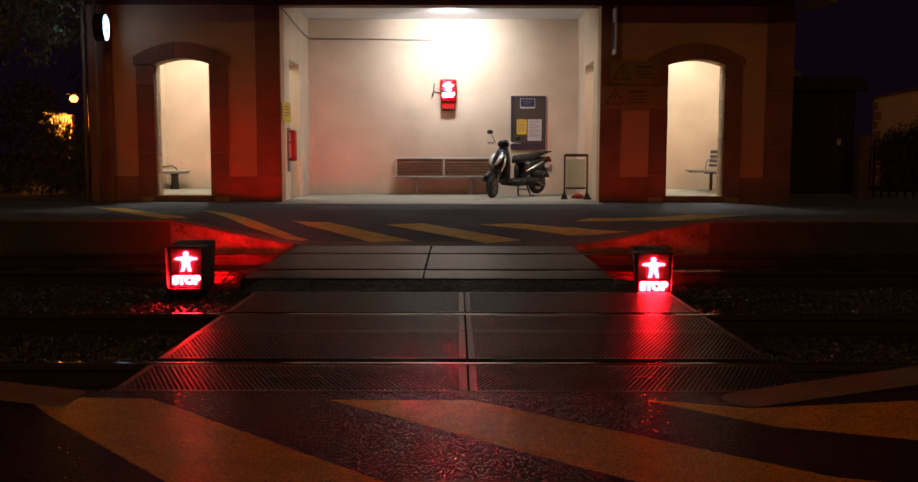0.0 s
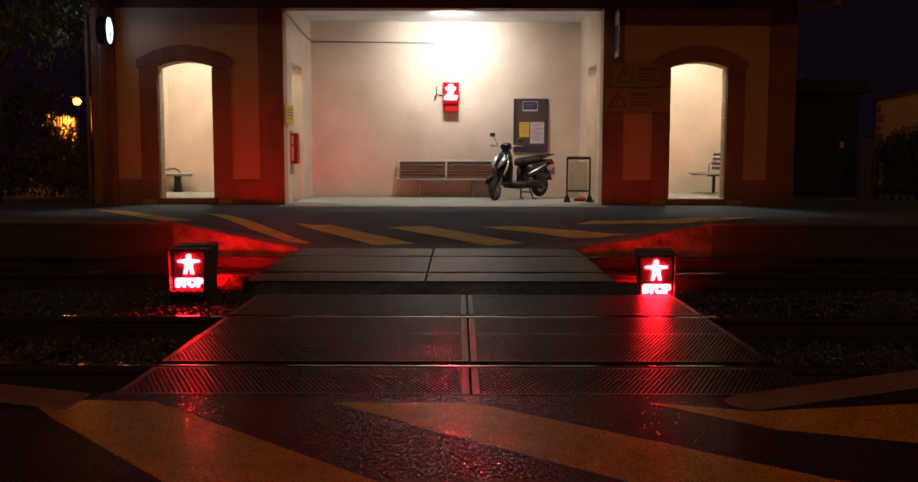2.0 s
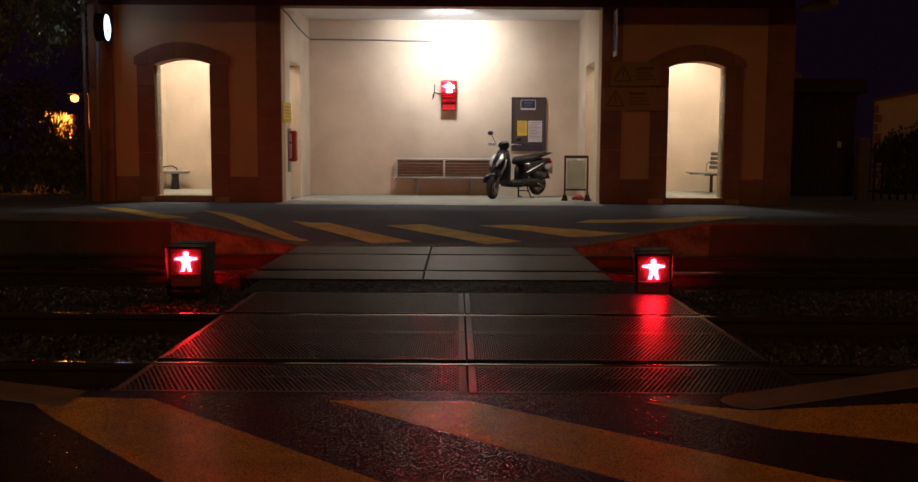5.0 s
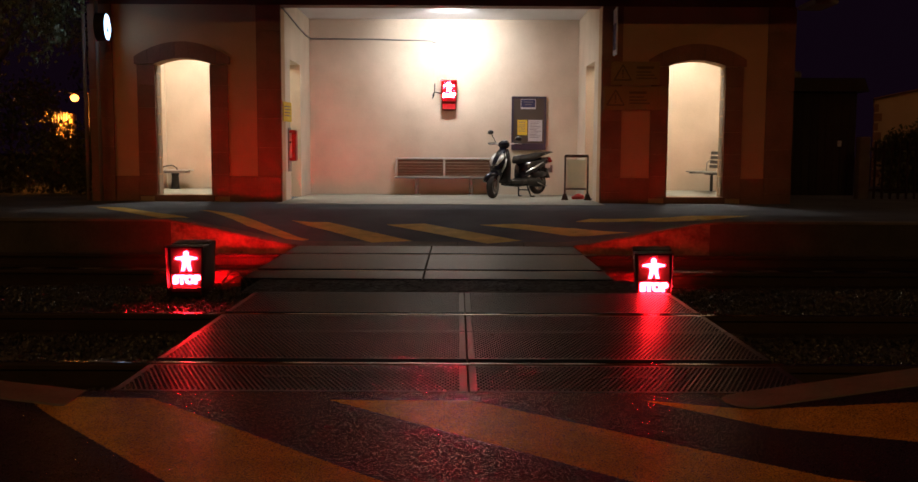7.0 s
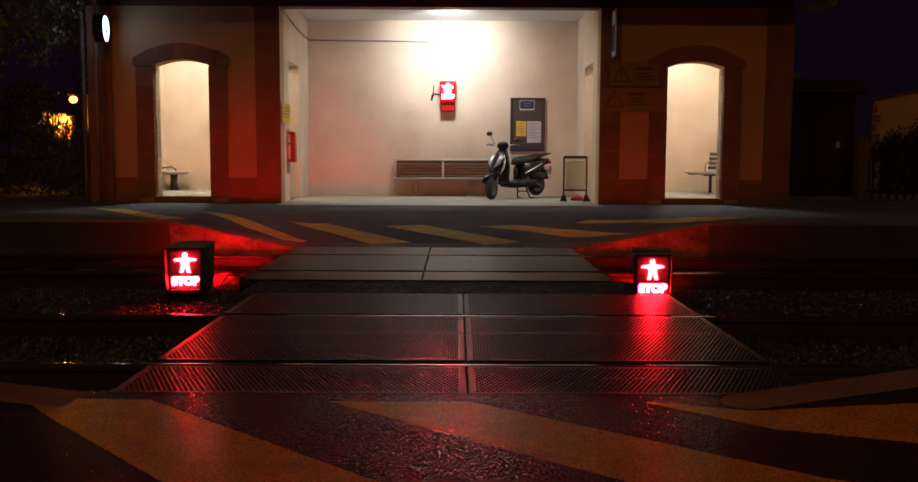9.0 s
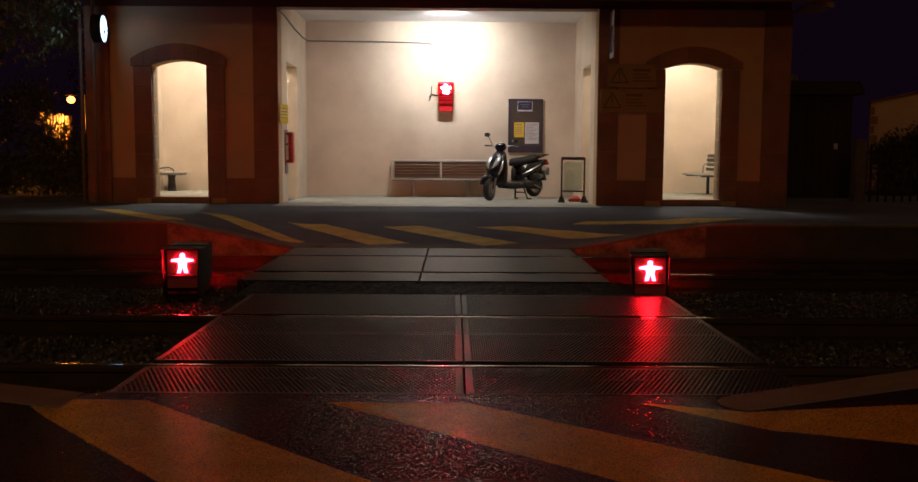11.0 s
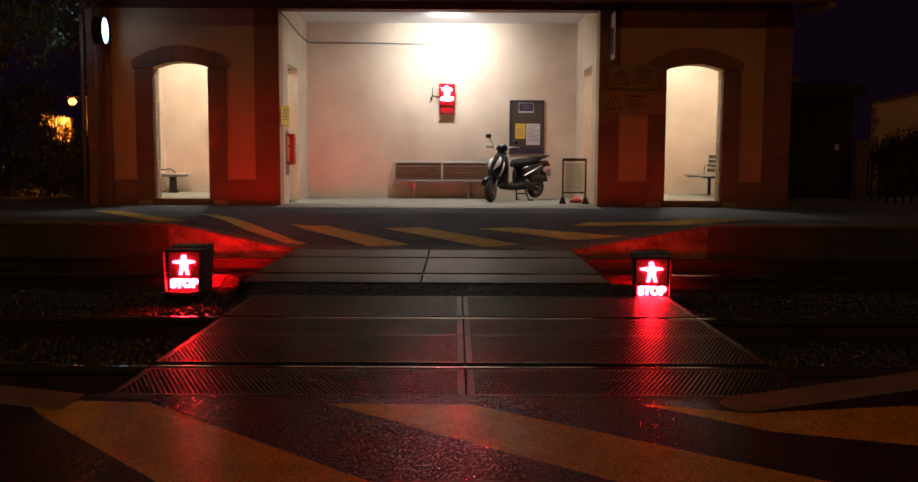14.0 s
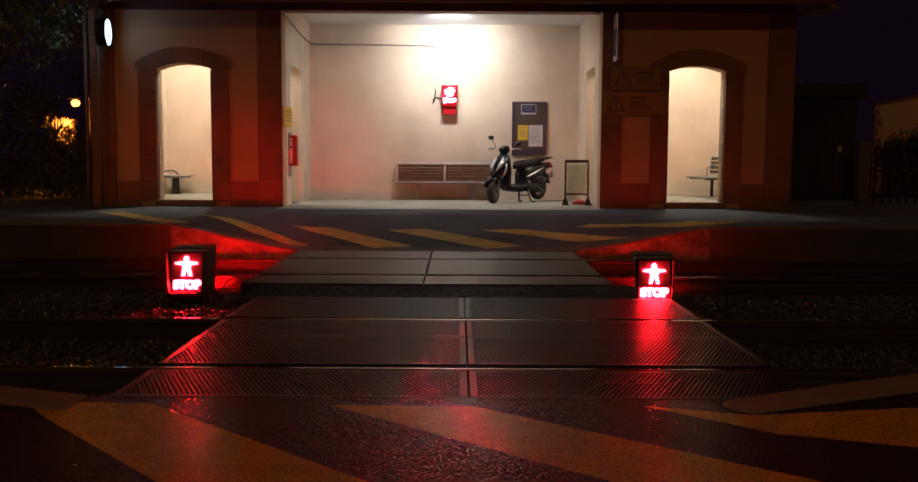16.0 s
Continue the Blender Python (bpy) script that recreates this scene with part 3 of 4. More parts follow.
setting("wall_back", block(CORNER_L, CORNER_R, BACK, BACK + 0.3, -0.3, 3.72), PLASTER, "cream plastered back wall, faintly stained", "wall")


def side_wall(x0, x1):
    """A wall between the rooms, with a doorway."""
    bm = block(x0, x1, FRONT + THICK, 15.95, 0, CEIL)
    block(x0, x1, 16.98, BACK, 0, CEIL, bm=bm)
    block(x0, x1, 15.95, 16.98, 2.69, CEIL, bm=bm)
    return bm


setting("wall_west", side_wall(OPEN_L - 0.3, OPEN_L), PLASTER, "cream plastered wall with a doorway", "wall")
setting("wall_east", side_wall(OPEN_R, OPEN_R + 0.3), PLASTER, "cream plastered wall with a doorway", "wall")
setting("wall_end_west", block(CORNER_L, CORNER_L + 0.3, FRONT + THICK, BACK, -0.3, 3.72), PLASTER, "cream plastered end wall", "wall")
setting("wall_end_east", block(CORNER_R - 0.3, CORNER_R, FRONT + THICK, BACK, -0.3, 3.72), PLASTER, "cream plastered end wall", "wall")
for n, (a, b) in enumerate(((CORNER_L + 0.3, OPEN_L - 0.3), (OPEN_L, OPEN_R), (OPEN_R + 0.3, CORNER_R - 0.3))):
    setting("ceiling_%d" % (n + 1), block(a, b, FRONT + THICK, BACK, CEIL, CEIL + 0.05), WHITE, "white painted ceiling", "ceiling")
    if n != 1:
        setting("floor_%d" % (n + 1), block(a, b, FRONT + THICK, BACK, -0.2, SILL), CONCRETE, "pale concrete floor of a side room", "floor")
setting("floor_2", block(OPEN_L + 0.003, OPEN_R - 0.003, FRONT - 0.70, BACK - 0.003, -0.2, RISE + 0.008, 0.004), CONCRETE, "pale worn concrete floor of the waiting area", "floor")

house = thing("station_trim", "brown stone trim and eaves of the station", "trim", kind="structure")


def quoins(x0, x1, proud, z0, z1, course):
    z, k = z0, 0
    while z < z1 - 0.05:
        top = min(z + course, z1)
        part("stone", block(x0, x1, FRONT - proud - 0.004 * (k % 2), FRONT + 0.05, z + 0.0015, top - 0.0015, 0.004), STONE, house)
        z, k = top, k + 1


for a, b in ((CORNER_L - 0.02, -5.60), (-3.27, OPEN_L - 0.003), (OPEN_R + 0.003, 2.66), (5.01, CORNER_R + 0.02)):
    quoins(a, b, 0.035, 0.72, LINTEL, 0.47)
    quoins(a, b, 0.05, 0.25, 0.72, 0.235)
for d0, d1 in DOORS:
    for a, b in ((d0 - 0.29, d0), (d1, d1 + 0.29)):
        quoins(a, b, 0.03, SILL - 0.02, SPRING - 0.02, 0.36)
    n = 7
    for k in range(n):
        a, b = d0 - 0.33 + (d1 - d0 + 0.66) * k / n, d0 - 0.33 + (d1 - d0 + 0.66) * (k + 1) / n
        under = [(x, arch(x, d0, d1) if d0 < x < d1 else SPRING - 0.01) for x in steps(a + 0.003, b - 0.003, 6)]
        hood = lambda x: 2.63 + 0.26 * (1 - ((x - (d0 + d1) / 2) / 0.8) ** 2)
        part("arch_stone", plate(under + [(x, hood(x)) for x in steps(b - 0.003, a + 0.003, 4)], FRONT - 0.045, FRONT + 0.02), STONE, house)
    for side, x in ((1, d0), (-1, d1)):
        z, k = SILL, 0
        while z < SPRING - 0.1:
            top = min(z + (0.34, 0.27, 0.38)[k % 3], SPRING - 0.02)
            part("jamb_stone", block(min(x, x + side * 0.006), max(x, x + side * 0.006), FRONT + 0.06, FRONT + THICK - 0.03 - 0.05 * (k % 2), z + 0.012, top - 0.012, 0.002), JAMB, house)
            z, k = top, k + 1
    part("door_step", block(d0 - 0.04, d1 + 0.04, FRONT - 0.06, FRONT + 0.1, SILL - 0.1, SILL + 0.003, 0.008), STONE, house)
for a, b in ((-5.60, -5.21), (-3.74, -3.27), (2.66, 3.13), (4.63, 5.01)):
    part("plinth", block(a + 0.002, b - 0.002, FRONT - 0.028, FRONT + 0.05, 0.25, 0.72, 0.006), STONE, house)
# the eave's outer edge is unseen; its overhang is deepened to shade the facade
part("eave_soffit", block(CORNER_L - 0.15, CORNER_R + 0.15, 13.98, FRONT, 3.66, 3.72), SOFFIT, house)
part("eave_bracket", block(CORNER_R + 0.03, CORNER_R + 0.40, 14.45, 15.15, 3.42, 3.50, 0.012), JAMB, house, "pale eave return at the corner")
part("fascia", block(CORNER_L - 0.15, CORNER_R + 0.15, 13.98, 14.02, 3.42, 3.66, 0.006), SOFFIT, house)
part("gutter", tube([(CORNER_L - 0.15, 13.92, 3.58), (CORNER_R + 0.15, 13.92, 3.58)], 0.06, 10), GREY_METAL, house)
part("roof_slope", plate([(CORNER_L - 0.15, 3.725), (CORNER_R + 0.15, 3.725), (CORNER_R - 0.2, 5.6), (CORNER_L + 0.2, 5.6)], 14.03, 18.6), TILE, house)


# ---- signals ----
STAR = [(0.0, 0.055), (0.02, 0.052), (0.1, 0.038), (0.103, 0.022), (0.042, 0.012), (0.036, -0.02), (0.05, -0.088), (0.018, -0.088), (0.0, -0.03)]


def pictogram_outline():
    """A star-like upright figure sign: disc on top, bar across, two struts below."""
    right = STAR[1:]
    disc = [(0.026 * math.sin(a), 0.072 + 0.026 * math.cos(a)) for a in (0, 0.6, 1.2, 1.8, 2.3)]
    half = disc + right
    return half + [(-x, z) for x, z in half[::-1] if x > 1e-6]


STOPS = []


def warning_signal(m, label, two_faced, rear=None):
    """A box signal: a lit figure sign, and lit letters on a plate that comes out through the face and goes back in."""
    s = thing("warning_signal", label, "signal light", m, "crossing signals")
    top, bot, hgt = 0.155, 0.135, 0.43
    # the wall unit's red case colour stands in for red bloom over it
    case = CASE if two_faced else RED_PLASTIC
    bm = bmesh.new()
    rows = [[bm.verts.new((x * w, y, z)) for x, y in ((-1, -0.1), (1, -0.1), (1, 0.1), (-1, 0.1))] for w, z in ((bot, 0.0), (top, hgt - 0.012), (top - 0.012, hgt))]
    for r, q in zip(rows, rows[1:]):
        for k in range(4):
            bm.faces.new((r[k], r[(k + 1) % 4], q[(k + 1) % 4], q[k]))
    bm.faces.new(rows[0])
    bm.faces.new(rows[-1])
    part("housing", bm, case, s)
    for side in (-1, 1) if two_faced else (-1,):
        y, reach = 0.1 * side, 0.30 if side > 0 else 0.11 if two_faced else 0.07
        for sx in (-1, 1):
            cheek = bmesh.new()
            ends = [[cheek.verts.new((sx * (w - d), y + side * f, z)) for d, f in ((0.0, 0.0), (0.0, reach), (0.007, reach), (0.007, 0.0))] for w, z in ((bot, 0.03), (top, hgt - 0.004))]
            for k in range(4):
                cheek.faces.new((ends[0][k], ends[0][(k + 1) % 4], ends[1][(k + 1) % 4], ends[1][k]))
            cheek.faces.new(ends[0])
            cheek.faces.new(ends[1])
            part("cheek", cheek, case, s)
        part("hood", block(-top, top, min(y, y + side * (reach + 0.01)), max(y, y + side * (reach + 0.01)), hgt - 0.002, hgt + 0.006, 0.002), case, s, "scratched dark hood")
        # unseen blades and shelf, added to narrow the beam towards the platform
        if side > 0:
            for k in range(3):
                part("beam_blade", block(-0.092 + 0.09 * k, -0.088 + 0.09 * k, y + 0.02, y + 0.26, 0.04, 0.208), SOOT, s, "added matt black blade narrowing the red beam")
            part("shelf", block(-bot, bot, y, y + reach, 0.208, 0.214, 0.001), SOOT, s, "added matt black shelf cutting the red beam")
        # lip added to keep the red light off the ground below
        low = 0.085 if two_faced else 0.03
        part("lower_lip", block(-bot, bot, min(y, y + side * reach), max(y, y + side * reach), low, low + 0.007, 0.002), case, s)
        if not two_faced:
            # lower case: its front glows to imitate red light spread over it
            part("lower_case", block(-0.135, 0.135, -0.09, 0.09, -0.12, -0.002, 0.006), case, s, "red lower case")
            part("lower_face", block(-0.12, 0.12, -0.096, -0.089, -0.105, -0.012, 0.002), BLOOM_FACE, s, "red lower face glowing in place of bloom")
            # visors and blades added to steer the wall unit's beam past the panels
            for z, d in ((0.088, 0.18), (0.115, 0.18), (0.148, 0.18), (0.18, 0.18), (0.212, 0.24), (0.25, 0.24), (0.297, 0.24), (0.343, 0.24), (0.39, 0.24)):
                part("visor", block(-0.125, 0.125, y - d, y - 0.02, z, z + 0.002), SOOT, s, "added matt black visor cutting the red beam")
            for k in range(6):
                x = -0.1125 + 0.045 * k
                part("beam_blade", block(x - 0.001, x + 0.001, y - 0.09, y - 0.02, 0.092, 0.205), SOOT, s, "added matt black blade narrowing the red beam")
                part("beam_blade", block(x - 0.001, x + 0.001, y - 0.09, y - 0.02, 0.209, 0.40), SOOT, s, "added matt black blade narrowing the red beam")
        part("face", block(-0.125, 0.125, min(y, y + side * 0.006), max(y, y + side * 0.006), 0.05 if two_faced else 0.038, hgt - (0.02 if two_faced else 0.006), 0.002), FACE_GLOW if two_faced else BLOOM_FACE, s, "dark red face plate" if two_faced else "red face plate glowing in place of bloom")
        for z in (0.098, 0.205):
            part("bezel", block(-0.118, 0.118, min(y, y + side * 0.075), max(y, y + side * 0.075), z - 0.002, z + 0.002, 0.0005), SOOT, s, "matt black shade under a lit sign")
        part("maker_plate", block(-0.05, 0.06, min(y, y + side * 0.011), max(y, y + side * 0.011), 0.055, 0.07, 0.001), GREY_METAL, s, "small pale plate")
        fig = part("pictogram", plate([(0.88 * x, 0.9 * z) for x, z in pictogram_outline()], -0.005, 0.005), (RED_FIGURE_FAR if rear is RED_WORD_FAR else RED_FIGURE_DIM) if side > 0 else RED_FIGURE if two_faced else RED_FIGURE_WALL, s, "red lit figure sign")
        fig.location = (0, y + side * 0.013, 0.302)
        stop = part("lit_word", lettering("STOP", 0.09, 0.008, 0.008), rear if side > 0 else RED_WORD if two_faced else RED_WORD_WALL, s, "red lit lettering, flashing")
        turn = 180 if side > 0 else 0
        STOPS.append((stop, pose(0, y + side * 0.012, 0.148, 0, 0, turn), pose(0, y - side * 0.045, 0.148, 0, 0, turn)))
    return s


warning_signal(pose(-2.25, 7.70, -0.09, 0, 0, 5), "dark box signal with red lit sign on the ballast", True, RED_WORD_FAR)
warning_signal(pose(1.62, 7.56, -0.116, 0, -1.5, -9), "dark box signal with red lit sign beside the panels", True, RED_WORD_DIM)
warning_signal(pose(-0.175, BACK - 0.1, 2.065), "box signal with red lit sign on the wall", False)


def clear_cable(points, label, r=0.007):
    tagged(part("cable", tube(points, r, 7), BLACK, smooth=True), label, "cable")


def arc(x0, x1, y, z, rise, lean=0.1, n=12):
    return [(x0 + (x1 - x0) * i / n, y + lean * math.sin(math.pi * i / n), z + rise * math.sin(math.pi * i / n)) for i in range(n + 1)]


clear_cable(arc(-2.1, -1.8, 7.95, -0.12, 0.2), "black cable looping out of the ballast")
clear_cable(arc(-2.1, -1.72, 8.0, -0.12, 0.14), "black cable looping out of the ballast")


# ---- waiting area ----
def bench():
    t = thing("bench", "wall bench with brown wooden slats and steel frame", "bench", pose(-0.265, BACK, RISE + 0.01))
    w = 0.925
    for z in (0.345, 0.40, 0.455, 0.51, 0.565, 0.62):
        part("slat", block(-w + 0.03, w - 0.03, -0.125 - (z - 0.345) * -0.12, -0.098 + (z - 0.345) * 0.12, z, z + 0.05, 0.006), WOOD, t)
    for y in (-0.46, -0.385, -0.31, -0.235, -0.16):
        part("seat_slat", block(-w + 0.03, w - 0.03, y, y + 0.067, 0.335, 0.365, 0.006), WOOD, t)
    part("top_rail", tube([(-w, -0.09, 0.69), (w, -0.09, 0.69)], 0.024, 10), GALV, t, "bright steel top rail")
    part("front_rail", tube([(-w, -0.48, 0.335), (w, -0.48, 0.335)], 0.02, 10), GREY_METAL, t, "dull steel front rail")
    for x in (-w, 0.0, w):
        part("bracket", tube([(x, -0.09, 0.70), (x, -0.14, 0.5), (x, -0.16, 0.34), (x, -0.48, 0.33)], 0.022, 8), GALV, t, "steel bracket")
    for x in (-0.52, 0.52):
        part("leg", block(x - 0.035, x + 0.035, -0.33, -0.25, 0.0, 0.33, 0.006), GREY_METAL, t)
        part("foot", block(x - 0.07, x + 0.07, -0.37, -0.21, 0.0, 0.012, 0.002), GALV, t)
    return t


bench()


def notice_board():
    t = thing("notice_board", "dark framed notice board with pinned papers", "notice board", pose(1.37, BACK, 1.18))
    part("backing", block(-0.32, 0.32, -0.03, -0.002, 0.01, 1.02), CORK, t)
    for a, b, c, d in ((-0.335, -0.295, 0.0, 1.03), (0.295, 0.335, 0.0, 1.03), (-0.295, 0.295, 0.99, 1.03), (-0.295, 0.295, 0.0, 0.13)):
        part("frame_bar", block(a, b, -0.05, -0.002, c, d, 0.004), NAVY, t)
    sheet1 = part("notice", block(-0.22, -0.03, -0.034, -0.0305, 0.29, 0.58), YELLOW_PAPER, t, "yellow notice")
    for z in (0.53, 0.48, 0.44, 0.4, 0.36):
        part("print_line", block(-0.2, -0.07, -0.0362, -0.0342, z, z + 0.012), INK, sheet1)
    sheet2 = part("notice", block(-0.01, 0.26, -0.034, -0.0305, 0.17, 0.58), PAPER, t, "white printed notice")
    for k in range(11):
        z = 0.54 - 0.03 * k
        part("print_line", block(0.015, 0.235 - 0.04 * (k % 3), -0.0362, -0.0342, z, z + 0.008), INK, sheet2)
    head = part("header_panel", block(-0.16, 0.13, -0.036, -0.0305, 0.79, 0.98), PAPER, t, "blue and white header panel")
    part("blue_field", block(-0.15, 0.12, -0.0385, -0.0362, 0.82, 0.97), BLUE, head)
    part("print_line", block(-0.1, 0.07, -0.0405, -0.0387, 0.915, 0.93), INK, head)
    part("print_line", block(-0.08, 0.05, -0.0405, -0.0387, 0.87, 0.882), INK, head)
    return t


notice_board()


def board_stand():
    """A small stand with a pale board between two dark posts."""
    t = thing("board_stand", "dark framed stand with a clear greenish panel", "sign stand", pose(2.06, 16.1, RISE + 0.008, 0, 0, -6))
    for x in (-0.195, 0.195):
        part("post", block(x - 0.016, x + 0.016, -0.016, 0.016, 0.0, 0.77, 0.005), STAND, t)
        part("foot", plate([(x - 0.06, 0.0), (x + 0.06, 0.0), (x + 0.025, 0.11), (x - 0.025, 0.11)], -0.14, 0.14), STAND, t)
    part("top_bar", block(-0.2, 0.2, -0.018, 0.018, 0.735, 0.785, 0.005), STAND, t)
    part("lower_bar", block(-0.175, 0.175, -0.015, 0.015, 0.175, 0.205, 0.003), STAND, t)
    panel = part("panel", block(-0.16, 0.16, -0.006, 0.006, 0.21, 0.70, 0.002), mat("greenish_plastic", (0.72, 0.78, 0.64), (0.55, 0.6, 0.5), 0.4, fine=14, broad=5, bump=0.05), t, "clear greenish plastic panel")
    clear = panel.data.materials[0].node_tree.nodes["Principled BSDF"]
    clear.inputs["Transmission Weight"].default_value, clear.inputs["IOR"].default_value = 0.8, 1.1
    return t


board_stand()
bag = bmesh.new()
loft([(0.0, 0, 0, 0.10, 0.06), (0.03, 0.0, 0, 0.12, 0.07), (0.07, 0.015, 0, 0.09, 0.055), (0.1, 0.02, 0.01, 0.03, 0.02)], "z", 12, 2.2, bag)
b = part("red_bag", bag, RED_PLASTIC, smooth=True)
b.location = (2.12, 16.32, RISE + 0.008)
tagged(b, "small crumpled red bag on the concrete floor", "bag")


def wheel(t, place, steer, r=0.215, half=0.055):
    w = part("wheel", lathe([(0.03, -0.05), (0.05, -0.05), (0.05, 0.05), (0.03, 0.05)], "y", 16), GREY_METAL, t, "scooter wheel")
    w.matrix_basis = pose(*place, 0, 0, steer)
    ring = [(r * 0.64, -half * 0.8), (r * 0.80, -half), (r * 0.93, -half * 0.85), (r, -half * 0.35), (r, half * 0.35), (r * 0.93, half * 0.85), (r * 0.80, half), (r * 0.64, half * 0.8)]
    part("tyre", lathe(ring, "y", 36), TYRE, w, "black rubber tyre", True)
    part("rim", lathe([(r * 0.58, -half * 0.75), (r * 0.66, -half * 0.8), (r * 0.66, half * 0.8), (r * 0.58, half * 0.75)], "y", 32), GREY_METAL, w, "grey metal rim")
    for k in range(5):
        a = 2 * math.pi * k / 5
        part("spoke", tube([(0.04 * math.cos(a), 0, 0.04 * math.sin(a)), (r * 0.6 * math.cos(a), 0, r * 0.6 * math.sin(a))], [0.02, 0.013], 6), GREY_METAL, w)
    part("brake_disc", lathe([(0.05, 0.058), (0.095, 0.058), (0.095, 0.062), (0.05, 0.062)], "y", 24), GREY_METAL, w)
    return w


def scooter():
    """A small scooter on its centre stand; +x is its front."""
    t = thing("motor_scooter", "dark motor scooter parked on its centre stand", "scooter", pose(1.06, 16.93, RISE + 0.01, 0, 0, -134))
    steer = 22
    wheel(t, (0.63, 0.0, 0.215), steer)
    wheel(t, (-0.62, 0.0, 0.255), 0)
    fork = part("fork", tube([(0.61, 0.075, 0.22), (0.50, 0.075, 0.55)], 0.02, 8), GREY_METAL, t)
    part("fork_leg", tube([(0.61, -0.075, 0.22), (0.50, -0.075, 0.55)], 0.02, 8), GREY_METAL, fork)
    fender = bmesh.new()
    arcs = [(0.63 + 0.25 * math.cos(a), 0.215 + 0.25 * math.sin(a)) for a in (0.35, 0.8, 1.25, 1.7, 2.15, 2.6)]
    rows = []
    for (x, z), w in zip(arcs, (0.035, 0.06, 0.07, 0.07, 0.065, 0.05)):
        d = Vector((x - 0.63, 0, z - 0.215)).normalized()
        rows.append([fender.verts.new((x + d.x * o, y * w, z + d.z * o)) for y, o in ((-1, -0.05), (-0.9, 0.0), (0, 0.02), (0.9, 0.0), (1, -0.05), (0.8, -0.06), (0, -0.005), (-0.8, -0.06))])
    for p, q in zip(rows, rows[1:]):
        for k in range(8):
            fender.faces.new((p[k], p[(k + 1) % 8], q[(k + 1) % 8], q[k]))
    fender.faces.new(rows[0])
    fender.faces.new(rows[-1])
    part("front_fender", fender, PAINT, t, "dark glossy front mudguard", True)
    # nose and leg shield rise together towards the bars
    part("front_fairing", loft([(0.36, 0.50, 0, 0.06, 0.09), (0.48, 0.525, 0, 0.10, 0.14), (0.60, 0.50, 0, 0.11, 0.175), (0.70, 0.46, 0, 0.095, 0.16), (0.80, 0.405, 0, 0.07, 0.115), (0.90, 0.355, 0, 0.045, 0.065)], "z", 18, 2.3), PAINT, t, "dark glossy nose", True)
    part("leg_shield", loft([(0.26, 0.30, 0, 0.05, 0.12), (0.42, 0.375, 0, 0.045, 0.19), (0.60, 0.375, 0, 0.04, 0.20), (0.78, 0.34, 0, 0.035, 0.145), (0.88, 0.32, 0, 0.03, 0.08)], "z", 18, 3.0), BLACK, t, "black inner leg shield", True)
    for s in (-1, 1):
        part("headlight", loft([(0.58, 0.60, s * 0.05, 0.015, 0.025), (0.65, 0.56, s * 0.09, 0.03, 0.05), (0.73, 0.51, s * 0.10, 0.032, 0.048), (0.80, 0.45, s * 0.075, 0.02, 0.026)], "z", 12, 2.2), SILVER, t, "clear silver headlight", True)
        part("fairing_stripe", tube([(0.55, s * 0.135, 0.46), (0.51, s * 0.175, 0.58), (0.45, s * 0.16, 0.70)], [0.012, 0.024, 0.010], 6), SILVER, t, "silver side stripe")
    part("floorboard", loft([(0.36, 0, 0.31, 0.13, 0.05), (0.2, 0, 0.285, 0.145, 0.045), (0.0, 0, 0.285, 0.15, 0.05), (-0.16, 0, 0.30, 0.14, 0.07)], "x", 16, 3.5), BLACK, t, "black floorboard", True)
    part("lower_skirt", loft([(0.30, 0, 0.245, 0.10, 0.03), (0.0, 0, 0.225, 0.12, 0.035), (-0.2, 0, 0.24, 0.11, 0.04)], "x", 14, 3), PAINT, t, "", True)
    part("rear_body", loft([(-0.06, 0, 0.45, 0.09, 0.17), (-0.16, 0, 0.50, 0.13, 0.17), (-0.36, 0, 0.55, 0.15, 0.145), (-0.58, 0, 0.60, 0.14, 0.115), (-0.78, 0, 0.65, 0.10, 0.085), (-0.90, 0, 0.685, 0.065, 0.05)], "x", 18, 2.8), PAINT, t, "dark glossy rear bodywork", True)
    for s in (-1, 1):
        part("body_stripe", tube([(-0.14, s * 0.133, 0.47), (-0.36, s * 0.157, 0.55), (-0.62, s * 0.142, 0.64)], [0.006, 0.016, 0.008], 6), SILVER, t, "silver side stripe")
    part("seat", loft([(0.03, 0, 0.655, 0.07, 0.045), (-0.03, 0, 0.685, 0.115, 0.075), (-0.2, 0, 0.705, 0.135, 0.07), (-0.40, 0, 0.73, 0.13, 0.06), (-0.62, 0, 0.775, 0.115, 0.05), (-0.76, 0, 0.79, 0.06, 0.03)], "x", 18, 2.6), SEAT, t, "black vinyl seat", True)
    rack = part("luggage_rack", tube([(-0.60, 0.09, 0.75), (-0.82, 0.10, 0.805), (-0.96, 0.07, 0.825), (-0.96, -0.07, 0.825), (-0.82, -0.10, 0.805), (-0.60, -0.09, 0.75)], 0.012, 8), BLACK, t, "black luggage rack")
    part("cross_bar", tube([(-0.86, 0.1, 0.81), (-0.86, -0.1, 0.81)], 0.01, 6), BLACK, rack)
    part("tail_light", loft([(-0.86, 0, 0.70, 0.08, 0.035), (-0.93, 0, 0.70, 0.075, 0.04), (-0.965, 0, 0.70, 0.045, 0.025)], "x", 14, 2.4), TAIL, t, "red tail light", True)
